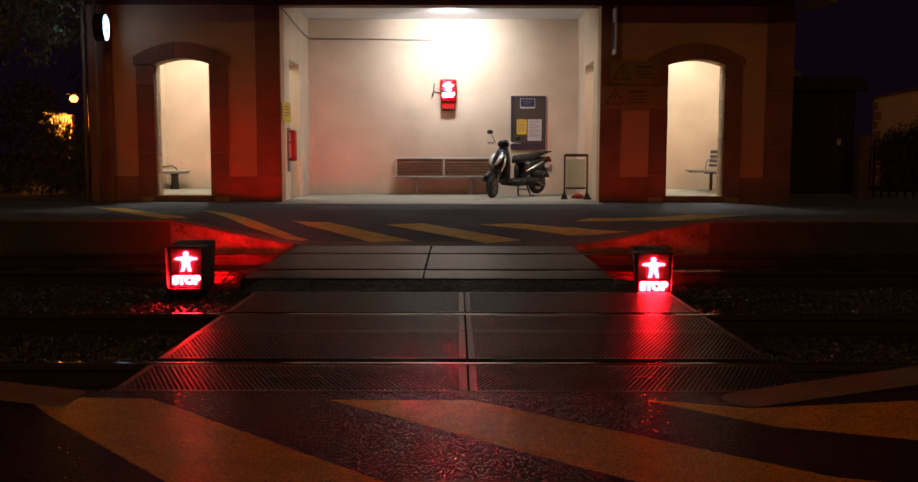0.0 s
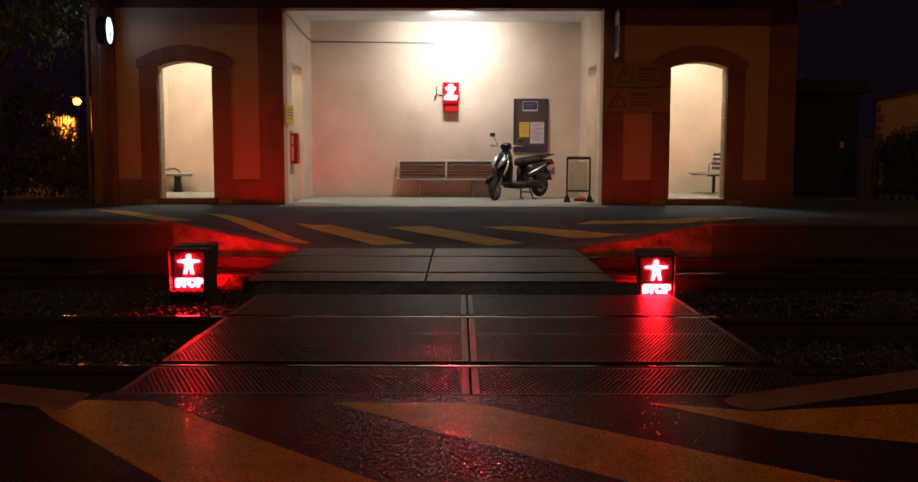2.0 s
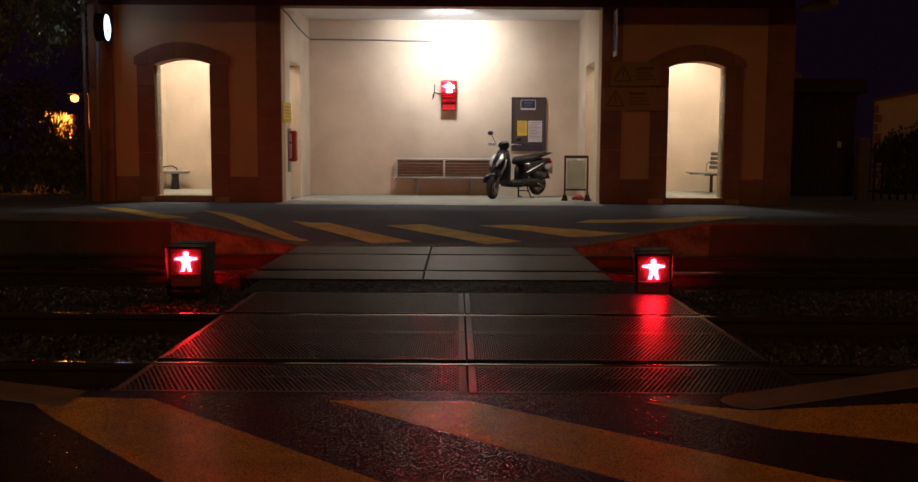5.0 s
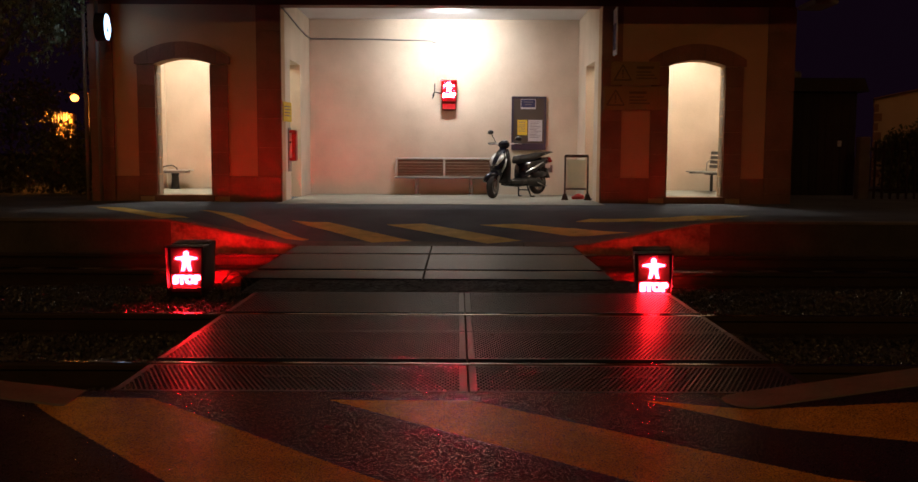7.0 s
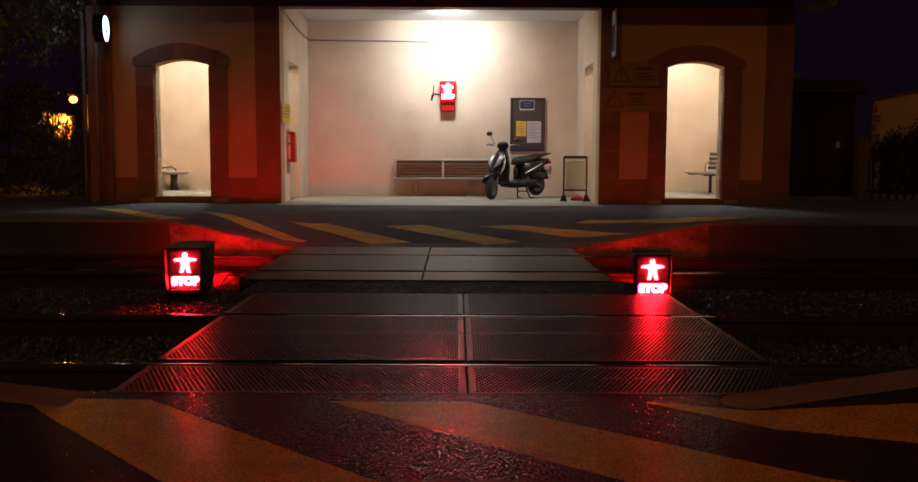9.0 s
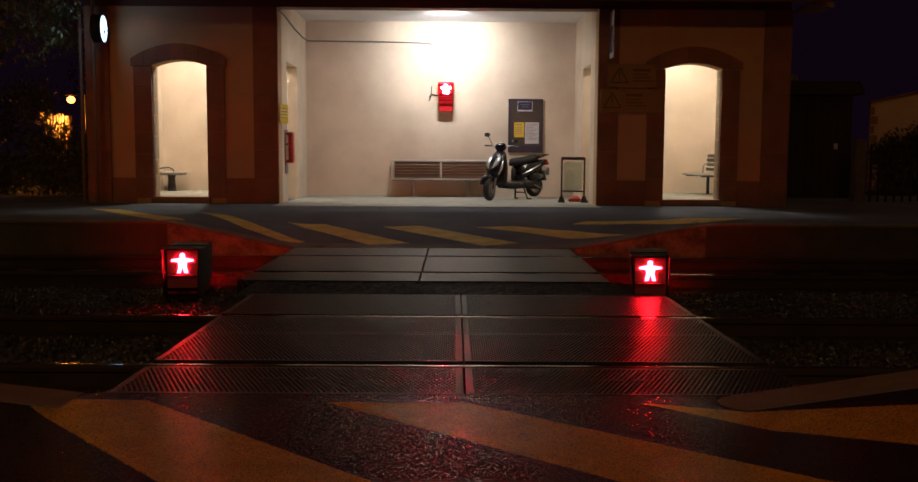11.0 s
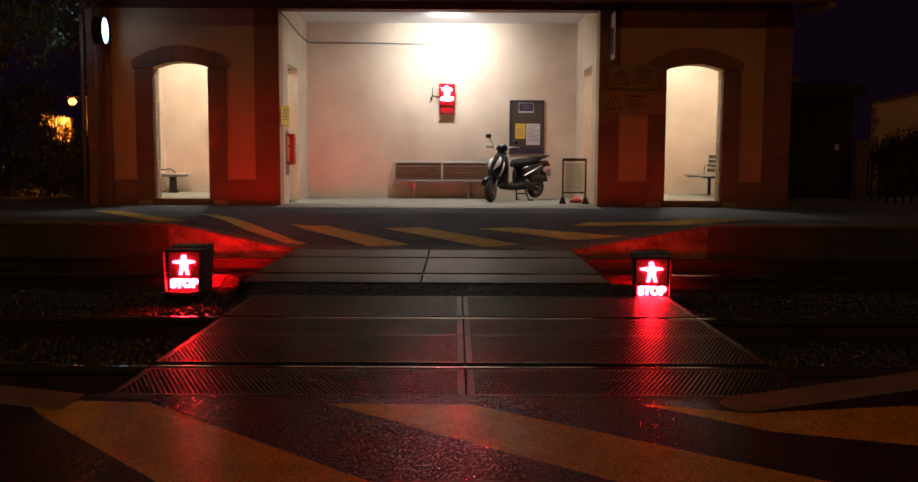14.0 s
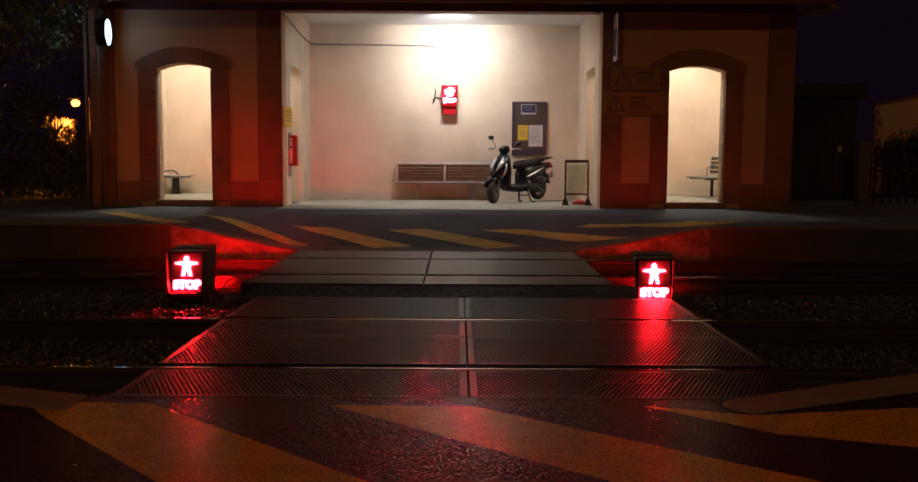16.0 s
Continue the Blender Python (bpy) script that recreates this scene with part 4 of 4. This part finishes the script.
    for s in (-1, 1):
        part("rear_indicator", loft([(-0.80, s * 0.12, 0.66, 0.02, 0.03), (-0.88, s * 0.115, 0.66, 0.025, 0.03), (-0.93, s * 0.10, 0.66, 0.012, 0.015)], "x", 10, 2.2), TAIL, t, "", True)
    tailp = part("rear_mudguard", plate([(-0.80, 0.62), (-0.74, 0.62), (-0.86, 0.34), (-0.93, 0.34)], -0.06, 0.06), BLACK, t)
    part("number_plate", block(-0.965, -0.955, -0.10, 0.10, 0.44, 0.58, 0.003), PAPER, tailp, "pale rear plate")
    part("engine_case", loft([(-0.10, 0.02, 0.27, 0.08, 0.06), (-0.28, 0.05, 0.29, 0.08, 0.085), (-0.5, 0.095, 0.27, 0.045, 0.085), (-0.68, 0.105, 0.26, 0.035, 0.075)], "x", 14, 2.8), ENGINE, t, "grey engine case", True)
    part("side_plate", block(-0.84, -0.70, 0.122, 0.128, 0.53, 0.61, 0.002), PAPER, t, "small pale sticker")
    part("air_box", loft([(-0.34, 0.11, 0.41, 0.045, 0.05), (-0.55, 0.115, 0.42, 0.05, 0.06), (-0.72, 0.11, 0.42, 0.03, 0.04)], "x", 12, 3), BLACK, t, "", True)
    part("exhaust", loft([(-0.25, -0.12, 0.24, 0.025, 0.025), (-0.42, -0.15, 0.26, 0.05, 0.055), (-0.8, -0.16, 0.33, 0.05, 0.06), (-0.86, -0.16, 0.34, 0.03, 0.035)], "x", 14, 2), GREY_METAL, t, "grey exhaust can", True)
    part("shock_absorber", tube([(-0.60, 0.12, 0.30), (-0.52, 0.12, 0.54)], 0.026, 8), BLACK, t)
    stand = part("centre_stand", tube([(-0.20, 0.1, 0.22), (-0.26, 0.15, 0.012), (-0.34, 0.16, 0.012)], 0.016, 8), BLACK, t, "black centre stand")
    part("stand_leg", tube([(-0.20, -0.1, 0.22), (-0.26, -0.15, 0.012), (-0.34, -0.16, 0.012)], 0.016, 8), BLACK, stand)
    part("stand_bar", tube([(-0.22, 0.12, 0.13), (-0.22, -0.12, 0.13)], 0.012, 6), BLACK, stand)
    part("kick_lever", tube([(-0.45, 0.15, 0.27), (-0.62, 0.16, 0.20), (-0.64, 0.21, 0.2)], 0.011, 6), GREY_METAL, t)
    bars = part("handlebar", loft([(0.90, 0.0, 0, 0.05, 0.075), (0.95, 0.015, 0, 0.07, 0.11), (1.0, 0.01, 0, 0.065, 0.10), (1.035, -0.005, 0, 0.035, 0.06)], "z", 16, 2.3), PAINT, t, "dark glossy handlebar cowl", True)
    bars.matrix_basis = pose(0.33, 0, -0.01, 0, 0, steer)
    for s in (-1, 1):
        part("grip", tube([(-0.03, s * 0.16, 0.985), (-0.085, s * 0.33, 0.985)], 0.019, 10), BLACK, bars, "black grip")
        part("bar_tube", tube([(0.0, s * 0.08, 0.97), (-0.03, s * 0.18, 0.985)], 0.015, 8), GALV, bars)
        part("brake_lever", tube([(0.0, s * 0.15, 0.985), (-0.01, s * 0.24, 0.98), (-0.045, s * 0.32, 0.975)], 0.007, 6), GALV, bars)
        part("mirror_stalk", tube([(-0.01, s * 0.16, 0.99), (0.0, s * 0.2, 1.08 - 0.04 * (s > 0)), (-0.01, s * 0.25, 1.16 - 0.1 * (s > 0))], 0.007, 6), BLACK, bars)
        part("mirror", loft([(-0.022, s * 0.265, 1.185 - 0.11 * (s > 0), 0.035, 0.025), (-0.008, s * 0.265, 1.185 - 0.11 * (s > 0), 0.058, 0.04), (0.012, s * 0.265, 1.185 - 0.11 * (s > 0), 0.04, 0.028)], "x", 14, 2.2), BLACK, bars, "black rear-view mirror", True)
    part("instrument_lens", loft([(1.034, -0.03, 0, 0.03, 0.045), (1.045, -0.03, 0, 0.02, 0.035)], "z", 12, 2.4), GREY_METAL, bars)
    part("chrome_badge", block(0.06, 0.075, -0.035, 0.035, 0.955, 0.985, 0.004), SILVER, bars)
    return t


ENGINE = mat("dark_engine_metal", (0.03, 0.03, 0.03), (0.018, 0.018, 0.018), 0.55, 0.4, fine=60, bump=0.15)
scooter()

# cables and small wall things
tagged(part("conduit", tube([(OPEN_L + 0.015, 15.22, 3.44), (OPEN_L + 0.015, 15.8, 3.42), (OPEN_L + 0.016, 16.8, 3.335), (OPEN_L + 0.016, 17.6, 3.30), (OPEN_L + 0.03, BACK - 0.014, 3.292), (OPEN_L + 0.2, BACK - 0.014, 3.29), (-1.6, BACK - 0.014, 3.283), (-0.5, BACK - 0.014, 3.265), (-0.455, BACK - 0.014, 3.245)], 0.014, 7), GREY_METAL, smooth=True), "thin grey cable clipped along the cream walls", "cable")
tagged(part("conduit", tube([(-0.45, BACK - 0.006, 3.24), (-0.45, BACK - 0.006, 2.45)], 0.005, 6), PLASTER), "thin painted cable down the wall", "cable")
tagged(part("cable", tube([(-0.33, BACK - 0.02, 2.26), (-0.38, BACK - 0.03, 2.27), (-0.45, BACK - 0.03, 2.29), (-0.49, BACK - 0.03, 2.24), (-0.5, BACK - 0.03, 2.16), (-0.475, BACK - 0.03, 2.21), (-0.46, BACK - 0.02, 2.30), (-0.45, BACK - 0.006, 2.45)], 0.011, 7), BLACK, smooth=True), "black cable loop beside the wall signal", "cable")
tagged(part("junction_box", block(-0.50, -0.42, BACK - 0.045, BACK - 0.001, 3.225, 3.285, 0.006), GREY_METAL), "small grey junction box on the wall", "junction box")

box = thing("ticket_validator", "red and grey ticket validator on the wall", "ticket machine", pose(OPEN_L, 15.80, 0.97))
part("body", block(0.005, 0.135, -0.09, 0.09, 0.0, 0.52, 0.02), RED_PLASTIC, box, "red plastic body")
part("front_panel", block(0.022, 0.062, -0.098, -0.088, 0.05, 0.47, 0.004), GALV, box, "pale metal front strip")
part("slot", block(0.028, 0.056, -0.103, -0.097, 0.30, 0.33, 0.001), BLACK, box, "dark ticket slot")
part("mount_plate", block(0.001, 0.02, -0.12, 0.12, -0.18, 0.56, 0.003), GREY_METAL, box, "grey mounting plate")
note = thing("wall_notice", "yellow notice on the wall edge", "notice", pose(OPEN_L + 0.04, 15.42, 1.62, 0, 0, -10))
part("sheet", block(0.002, 0.012, -0.19, 0.19, 0.0, 0.32, 0.001), YELLOW_PAPER, note)
for z in (0.24, 0.19, 0.14, 0.09):
    part("print_line", block(0.012, 0.0135, -0.14, 0.13, z, z + 0.014), INK, note)


# ---- side rooms ----
def wall_bench(m, label, leg_mat):
    t = thing("metal_bench", label, "bench", m, "side room benches")
    for k in range(5):
        part("slat", block(0.06 + 0.095 * k, 0.14 + 0.095 * k, -0.75, 0.75, 0.365, 0.39, 0.006), GREY_METAL, t)
    for k in range(4):
        part("back_slat", block(0.02 + 0.008 * k, 0.045 + 0.008 * k, -0.75, 0.75, 0.76 - 0.085 * k - 0.06, 0.76 - 0.085 * k, 0.005), BLACK, t)
    for y in (-0.55, 0.55):
        part("leg", block(0.05, 0.10, y - 0.03, y + 0.03, 0.0, 0.365, 0.006), leg_mat, t)
        part("arm", tube([(0.05, y, 0.60), (0.12, y, 0.585), (0.17, y, 0.54), (0.18, y, 0.38)], 0.012, 8), GREY_METAL, t)
        part("support", block(0.06, 0.5, y - 0.02, y + 0.02, 0.34, 0.365, 0.004), BLACK, t)
    return t


wall_bench(pose(CORNER_R - 0.3 - 0.22, 17.1, SILL, 0, 0, 180), "grey slatted metal bench in a side room", BLACK)
ped = thing("pedestal_seat", "grey metal seat on a black pedestal", "seat", pose(-5.40, 17.72, SILL))
part("pedestal", loft([(0.0, 0, 0, 0.10, 0.10), (0.03, 0, 0, 0.08, 0.08), (0.24, 0, 0, 0.065, 0.065), (0.30, 0, 0, 0.08, 0.08)], "z", 14, 2), BLACK, ped, "black pedestal", True)
for k in range(5):
    part("slat", block(-0.28, 0.30, -0.20 + 0.085 * k, -0.13 + 0.085 * k, 0.345, 0.37, 0.005), GALV, ped)
part("seat_frame", block(-0.22, 0.24, -0.16, 0.16, 0.30, 0.345, 0.01), GREY_METAL, ped)
part("arm", tube([(-0.2, -0.18, 0.36), (-0.16, -0.18, 0.43), (0.0, -0.18, 0.45), (0.08, -0.18, 0.41), (0.1, -0.18, 0.36)], 0.012, 8), BLACK, ped)

# ---- on the facade ----
clock = thing("station_clock", "round lit double-faced station clock on a bracket", "clock", pose(-5.53, 14.62, 3.04, 0, 0, 96))
part("case", lathe([(0.0, -0.075), (0.225, -0.075), (0.25, -0.09), (0.24, -0.07), (0.24, 0.07), (0.25, 0.09), (0.225, 0.075), (0.0, 0.075)], "y", 40), BLACK, clock, "dark round case")
for s in (-1, 1):
    dial = part("dial", lathe([(0.0, s * 0.076), (0.222, s * 0.076), (0.222, s * 0.082), (0.0, s * 0.082)], "y", 40), DIAL, clock, "lit pale blue dial")
    for k in range(12):
        a = math.pi * k / 6
        part("hour_mark", tube([(0.17 * math.sin(a), s * 0.084, 0.17 * math.cos(a)), (0.205 * math.sin(a), s * 0.084, 0.205 * math.cos(a))], 0.005, 4), BLACK, dial)
    part("pointer", tube([(0, s * 0.088, 0), (0.16 * math.sin(2.6), s * 0.088, 0.16 * math.cos(2.6))], 0.007, 5), BLACK, dial)
    part("pointer", tube([(0, s * 0.088, 0), (0.11 * math.sin(3.5), s * 0.088, 0.11 * math.cos(3.5))], 0.009, 5), BLACK, dial)
part("bracket", tube([(0.26, 0, 0.0), (0.40, 0.0, 0.0), (0.64, 0, 0.0)], 0.025, 8), BLACK, clock, "dark wall bracket")
clock.scale = (0.88, 0.88, 0.88)

for x, y in ((-5.80, 15.08), (-6.06, 15.2)):
    pipe = thing("downpipe", "grey metal downpipe at the corner of the building", "downpipe", group="downpipes")
    part("pipe", tube([(x, y, RISE - 0.02), (x, y, 3.7)], 0.028, 12), PIPE, pipe, "", True)
    for z in (0.9, 2.0, 3.1):
        part("clip", lathe([(0.03, z - 0.015), (0.038, z - 0.015), (0.038, z + 0.015), (0.03, z + 0.015)], "z", 14), PIPE, pipe).location = (x, y, 0)

blade = thing("projecting_sign", "narrow white and blue sign projecting from the wall", "sign", pose(2.50, 15.16, 2.68))
part("panel", plate([(-0.01, 0.0), (0.01, 0.0), (0.01, 0.72), (-0.01, 0.72)], -0.36, -0.02), SIGN_WHITE, blade, "white enamel panel")
part("blue_field", block(-0.0125, -0.0105, -0.33, -0.05, 0.08, 0.5), BLUE, blade)
part("bracket", tube([(0, 0.0, 0.66), (0, -0.36, 0.735)], 0.012, 6), GREY_METAL, blade)

SIGN_INK = mat("faded_brown_ink", (0.14, 0.085, 0.03), (0.11, 0.07, 0.03), 0.7, fine=40, bump=0)
for x0, x1, z0, z1 in ((2.47, 3.26, 2.225, 2.6), (2.36, 3.39, 1.82, 2.205)):
    t = thing("warning_sign", "faded yellow warning sign with a triangle", "sign", pose((x0 + x1) / 2, 15.14, z0), group="warning signs")
    w, hh = (x1 - x0) / 2, z1 - z0
    part("panel", block(-w, w, -0.012, 0.01, 0, hh, 0.004), SIGN_YELLOW, t)
    cx, cz = -w + 0.19, hh / 2
    tri = [(cx - 0.14, cz - 0.11), (cx + 0.14, cz - 0.11), (cx, cz + 0.13)]
    for k in range(3):
        (ax, az), (bx, bz) = tri[k], tri[(k + 1) % 3]
        part("triangle_bar", tube([(ax, -0.014, az), (bx, -0.014, bz)], 0.01, 4), SIGN_INK, t)
    part("mark", block(cx - 0.012, cx + 0.012, -0.0155, -0.0125, cz - 0.03, cz + 0.06), SIGN_INK, t)
    part("mark", block(cx - 0.012, cx + 0.012, -0.0155, -0.0125, cz - 0.075, cz - 0.05), SIGN_INK, t)
    part("print_bar", block(cx + 0.22, cx + 0.5, -0.0145, -0.0125, cz + 0.07, cz + 0.11), SIGN_INK, t)
    for k in range(3):
        part("print_bar", block(cx + 0.22, cx + 0.46 + 0.05 * k, -0.0145, -0.0125, cz + 0.01 - 0.05 * k, cz + 0.03 - 0.05 * k), SIGN_INK, t)


# ---- greenery and surroundings ----
def leaves(name, clumps, n, size, seed, parent=None, label=""):
    """Small folded leaves scattered round clump centres (x, y, z, radius)."""
    rng = np.random.default_rng(seed)
    verts, faces = [], []
    quad = np.array([(-0.5, 0, 0), (0, 0.28, 0.06), (0.5, 0, 0), (0, -0.28, 0.06)])
    weights = np.array([c[3] ** 2 for c in clumps])
    pick = rng.choice(len(clumps), n, p=weights / weights.sum())
    for i in range(n):
        x, y, z, r = clumps[pick[i]]
        d = rng.normal(size=3)
        d /= np.linalg.norm(d)
        p = np.array((x, y, z)) + d * r * rng.uniform(0.45, 1.08) * np.array((1, 1, 0.85))
        turn = np.array(Euler(tuple(rng.uniform(0, 6.28, 3))).to_matrix())
        verts.append((quad * size * rng.uniform(0.6, 1.3)) @ turn.T + p)
        faces += [(4 * i, 4 * i + 1, 4 * i + 2), (4 * i, 4 * i + 2, 4 * i + 3)]
    me = bpy.data.meshes.new(name)
    me.from_pydata(np.concatenate(verts).tolist(), [], faces)
    return part(name, me, LEAF, parent, label)


rng = random.Random(5)
tree = thing("tree", "dark leafy tree beside the station building", "tree", pose(0, 0, 0))
part("trunk", tube([(-7.9, 15.6, 0.2), (-7.85, 15.6, 1.2), (-7.7, 15.5, 2.4), (-7.5, 15.3, 3.6), (-7.45, 15.3, 5.2)], [0.17, 0.14, 0.12, 0.09, 0.04], 10), BARK, tree, "", True)
for a, b in (((-7.7, 15.5, 2.5), (-6.6, 14.8, 3.6)), ((-7.5, 15.3, 3.4), (-8.6, 15.0, 4.4)), ((-7.5, 15.3, 3.3), (-6.0, 14.5, 4.1)), ((-7.6, 15.4, 2.9), (-8.4, 14.6, 3.5)), ((-7.5, 15.3, 3.9), (-6.9, 16.2, 5.2))):
    mid = tuple((p + q) / 2 + 0.12 for p, q in zip(a, b))
    part("limb", tube([a, mid, b], [0.07, 0.05, 0.02], 7), BARK, tree, "", True)
crown = [(-7.0 + rng.uniform(-1.5, 1.1), 14.9 + rng.uniform(-0.7, 0.9), 4.0 + rng.uniform(-0.9, 1.5), rng.uniform(0.22, 0.55)) for _ in range(46)]
crown += [(-6.1, 14.6, 3.45, 0.35), (-5.6, 13.65, 3.38, 0.2), (-5.25, 13.65, 3.42, 0.17), (-4.97, 13.65, 3.45, 0.14), (-4.75, 13.65, 3.48, 0.12), (-6.4, 14.7, 2.95, 0.32), (-6.55, 14.7, 2.6, 0.25)]
leaves("crown", crown, 9000, 0.085, 11, tree)
bush = [(-7.6 + rng.uniform(-3.2, 1.2), 18.5 + rng.uniform(-1.2, 1.2), rng.uniform(0.4, 2.3), rng.uniform(0.3, 0.6)) for _ in range(60)]
bush += [(-8.1 + 0.2 * k, 18.0 + rng.uniform(-0.3, 0.3), z, 0.33) for k in range(5) for z in (0.5, 0.85, 1.2)]
bush = [c for c in bush if not (c[0] < -6.9 and c[0] > -8.1 and c[2] > 1.35)]
bush += [(-9.62 + 0.12 * k, 22.0, 1.28 + 0.3 * (k % 2), 0.16) for k in range(5)] + [(-9.75, 22.05, 1.95, 0.2), (-9.3, 22.05, 1.72, 0.12)]
shrub = thing("shrub", "dark dense shrub behind the platform", "shrub", pose(0, 0, 0))
for k in range(5):
    x = -9.8 + 0.85 * k
    part("stem", tube([(x, 18.4, 0.2), (x + 0.1, 18.5, 0.9), (x + 0.02, 18.45, 1.7)], [0.04, 0.03, 0.012], 6), BARK, shrub)
leaves("crown", bush, 12000, 0.09, 12, shrub)
for i, (x, y, z) in enumerate(((-13.5, 24.0, 0), (-17.0, 30.0, 0), (-11.2, 33.0, 0))):
    t = thing("tree", "dark leafy tree in the garden behind", "tree", pose(x, y, z), "garden trees")
    part("trunk", tube([(0, 0, 0.0), (0.1, 0, 1.5), (0.05, 0.1, 3.2)], [0.2, 0.15, 0.08], 9), BARK, t, "", True)
    for k in range(4):
        a = 1.57 * k + i
        part("limb", tube([(0.07, 0.05, 2.0 + 0.3 * k), (0.7 * math.cos(a), 0.7 * math.sin(a), 3.0 + 0.3 * k), (1.3 * math.cos(a), 1.3 * math.sin(a), 3.8 + 0.3 * k)], [0.07, 0.05, 0.02], 6), BARK, t)
    leaves("crown", [(rng.uniform(-1.7, 1.7), rng.uniform(-1.4, 1.4), rng.uniform(2.4, 6.0), rng.uniform(0.35, 0.75)) for _ in range(30)], 3500, 0.14, 20 + i, t)

# garden wall with its orange lamp
setting("wall_garden", block(-9.72, -9.34, 22.6, 22.8, 0.2, 2.02), HOUSE, "ochre rendered garden wall", "wall")
gl = thing("wall_lamp", "small orange street lamp on a dark post", "lamp", pose(-9.03, 22.0, 2.37))
part("bulb", lathe([(0.0, -0.09), (0.06, -0.075), (0.095, -0.02), (0.09, 0.03), (0.05, 0.07), (0.0, 0.08)], "z", 16), SODIUM, gl, "glowing orange bulb", True)
part("cap", lathe([(0.0, 0.16), (0.05, 0.15), (0.16, 0.11), (0.16, 0.10), (0.0, 0.105)], "z", 16), BLACK, gl)
part("arm", tube([(0, 0.02, 0.15), (0.15, 0.08, 0.2), (0.3, 0.1, 0.1), (0.3, 0.1, -2.2)], 0.025, 7), BLACK, gl)
fence = thing("garden_fence", "dark slatted garden fence under the lamp", "fence", pose(0, 0, 0))
for z in (0.7, 1.92):
    part("rail", block(-9.8, -9.24, 22.24, 22.28, z, z + 0.05, 0.004), BLACK, fence)
for k in range(7):
    x = -9.75 + 0.07 * k
    part("slat", block(x, x + 0.03, 22.2, 22.24, 0.2, 2.05, 0.004), BLACK, fence)

# yard beyond the building's other end
DARK_WOOD = mat("dark_boards", (0.03, 0.024, 0.02), (0.02, 0.016, 0.014), 0.8, fine=20, bump=0.4, island=0.3)
shed = thing("shed", "dark boarded shed beside the station", "shed", pose(0, 0, 0))
part("wall", block(5.95, 7.95, 18.6, 20.6, 0.2, 2.35, 0.01), DARK_WOOD, shed)
for k in range(13):
    part("board", block(5.96 + 0.153 * k, 6.10 + 0.153 * k, 18.572, 18.598, 0.3, 2.35, 0.004), DARK_WOOD, shed)
part("roof", plate([(5.8, 2.36), (8.1, 2.36), (8.0, 2.62), (5.9, 2.62)], 18.4, 20.8), DARK_WOOD, shed)
part("vent_cap", block(6.35, 6.95, 18.9, 19.5, 2.62, 2.8, 0.05), COPING, shed, "pale vent cap")
# pale plate added to stand for a small lit speck
part("lit_speck_plate", block(7.58, 7.66, 18.555, 18.57, 1.28, 1.40, 0.004), PAPER, shed, "small pale plate")

far_house = thing("house", "ochre rendered house behind the fence", "house", pose(10.72, 24.0, 0, 0, 0, -24) @ pose(-10.72, -24.0, 0))
part("wall", plate([(10.72, 0.1), (16.0, 0.1), (16.0, 3.4), (13.2, 3.05), (10.72, 2.54)], 24.0, 28.0), HOUSE, far_house)
part("roof_edge", plate([(10.68, 2.535), (13.2, 3.052), (16.1, 3.42), (16.1, 3.45), (13.2, 3.085), (10.68, 2.57)], 23.85, 28.2), TILE, far_house)
for k in range(9):
    part("corner_stone", block(10.70, 10.90 if k % 2 else 10.82, 23.975, 24.0, 0.3 + 0.24 * k, 0.5 + 0.24 * k, 0.006), STONE, far_house)
hedge = thing("hedge", "rounded dark hedge behind the fence", "hedge", pose(0, 0, 0))
part("stem", tube([(10.1, 20.2, 0.2), (10.15, 20.2, 1.2)], [0.06, 0.03], 7), BARK, hedge)
leaves("crown", [(9.5 + 0.33 * k + rng.uniform(-0.1, 0.1), 20.2 + rng.uniform(-0.4, 0.4), z, 0.42) for k in range(8) for z in (0.5, 0.85, 1.2, 1.2 + min(k, 4) * 0.2)], 13000, 0.1, 31, hedge)
yard = thing("picket_fence", "dark metal picket fence with a gate post", "fence", pose(0, 0, 0))
part("gate_post", block(7.36, 7.56, 17.0, 17.2, 0.2, 1.45, 0.02), COPING, yard, "concrete gate post")
for z in (0.45, 1.2):
    part("rail", block(7.56, 12.0, 17.09, 17.13, z, z + 0.045, 0.004), RUST, yard)
for k in range(30):
    part("picket", block(7.66 + 0.15 * k, 7.70 + 0.15 * k, 17.06, 17.09, 0.31, 1.36, 0.006), RUST, yard)


# ---- what moves: the lit words flash ----
LIT = [(0.0, 0.43), (0.85, 1.37), (1.75, 2.17), (2.58, 3.05), (3.46, 3.95), (4.39, 4.83), (5.26, 5.70), (6.13, 6.55), (6.97, 7.43), (7.85, 8.25),
       (8.67, 9.15), (9.57, 10.03), (10.43, 10.9), (11.29, 11.75), (12.17, 12.63), (13.05, 13.43), (13.95, 14.35), (14.77, 15.23), (15.65, 16.0)]


def motions():
    for word, out, back in STOPS:
        rows = []
        for a, b in LIT:
            a, b = math.floor(a * 30), math.floor(b * 30)
            if a > 0:
                rows.append(((a - 1) / 30, back))
            rows += [(a / 30, out), (b / 30, out)]
            if b < 480:
                rows.append(((b + 1) / 30, back))
        walk(word, rows)


motions()
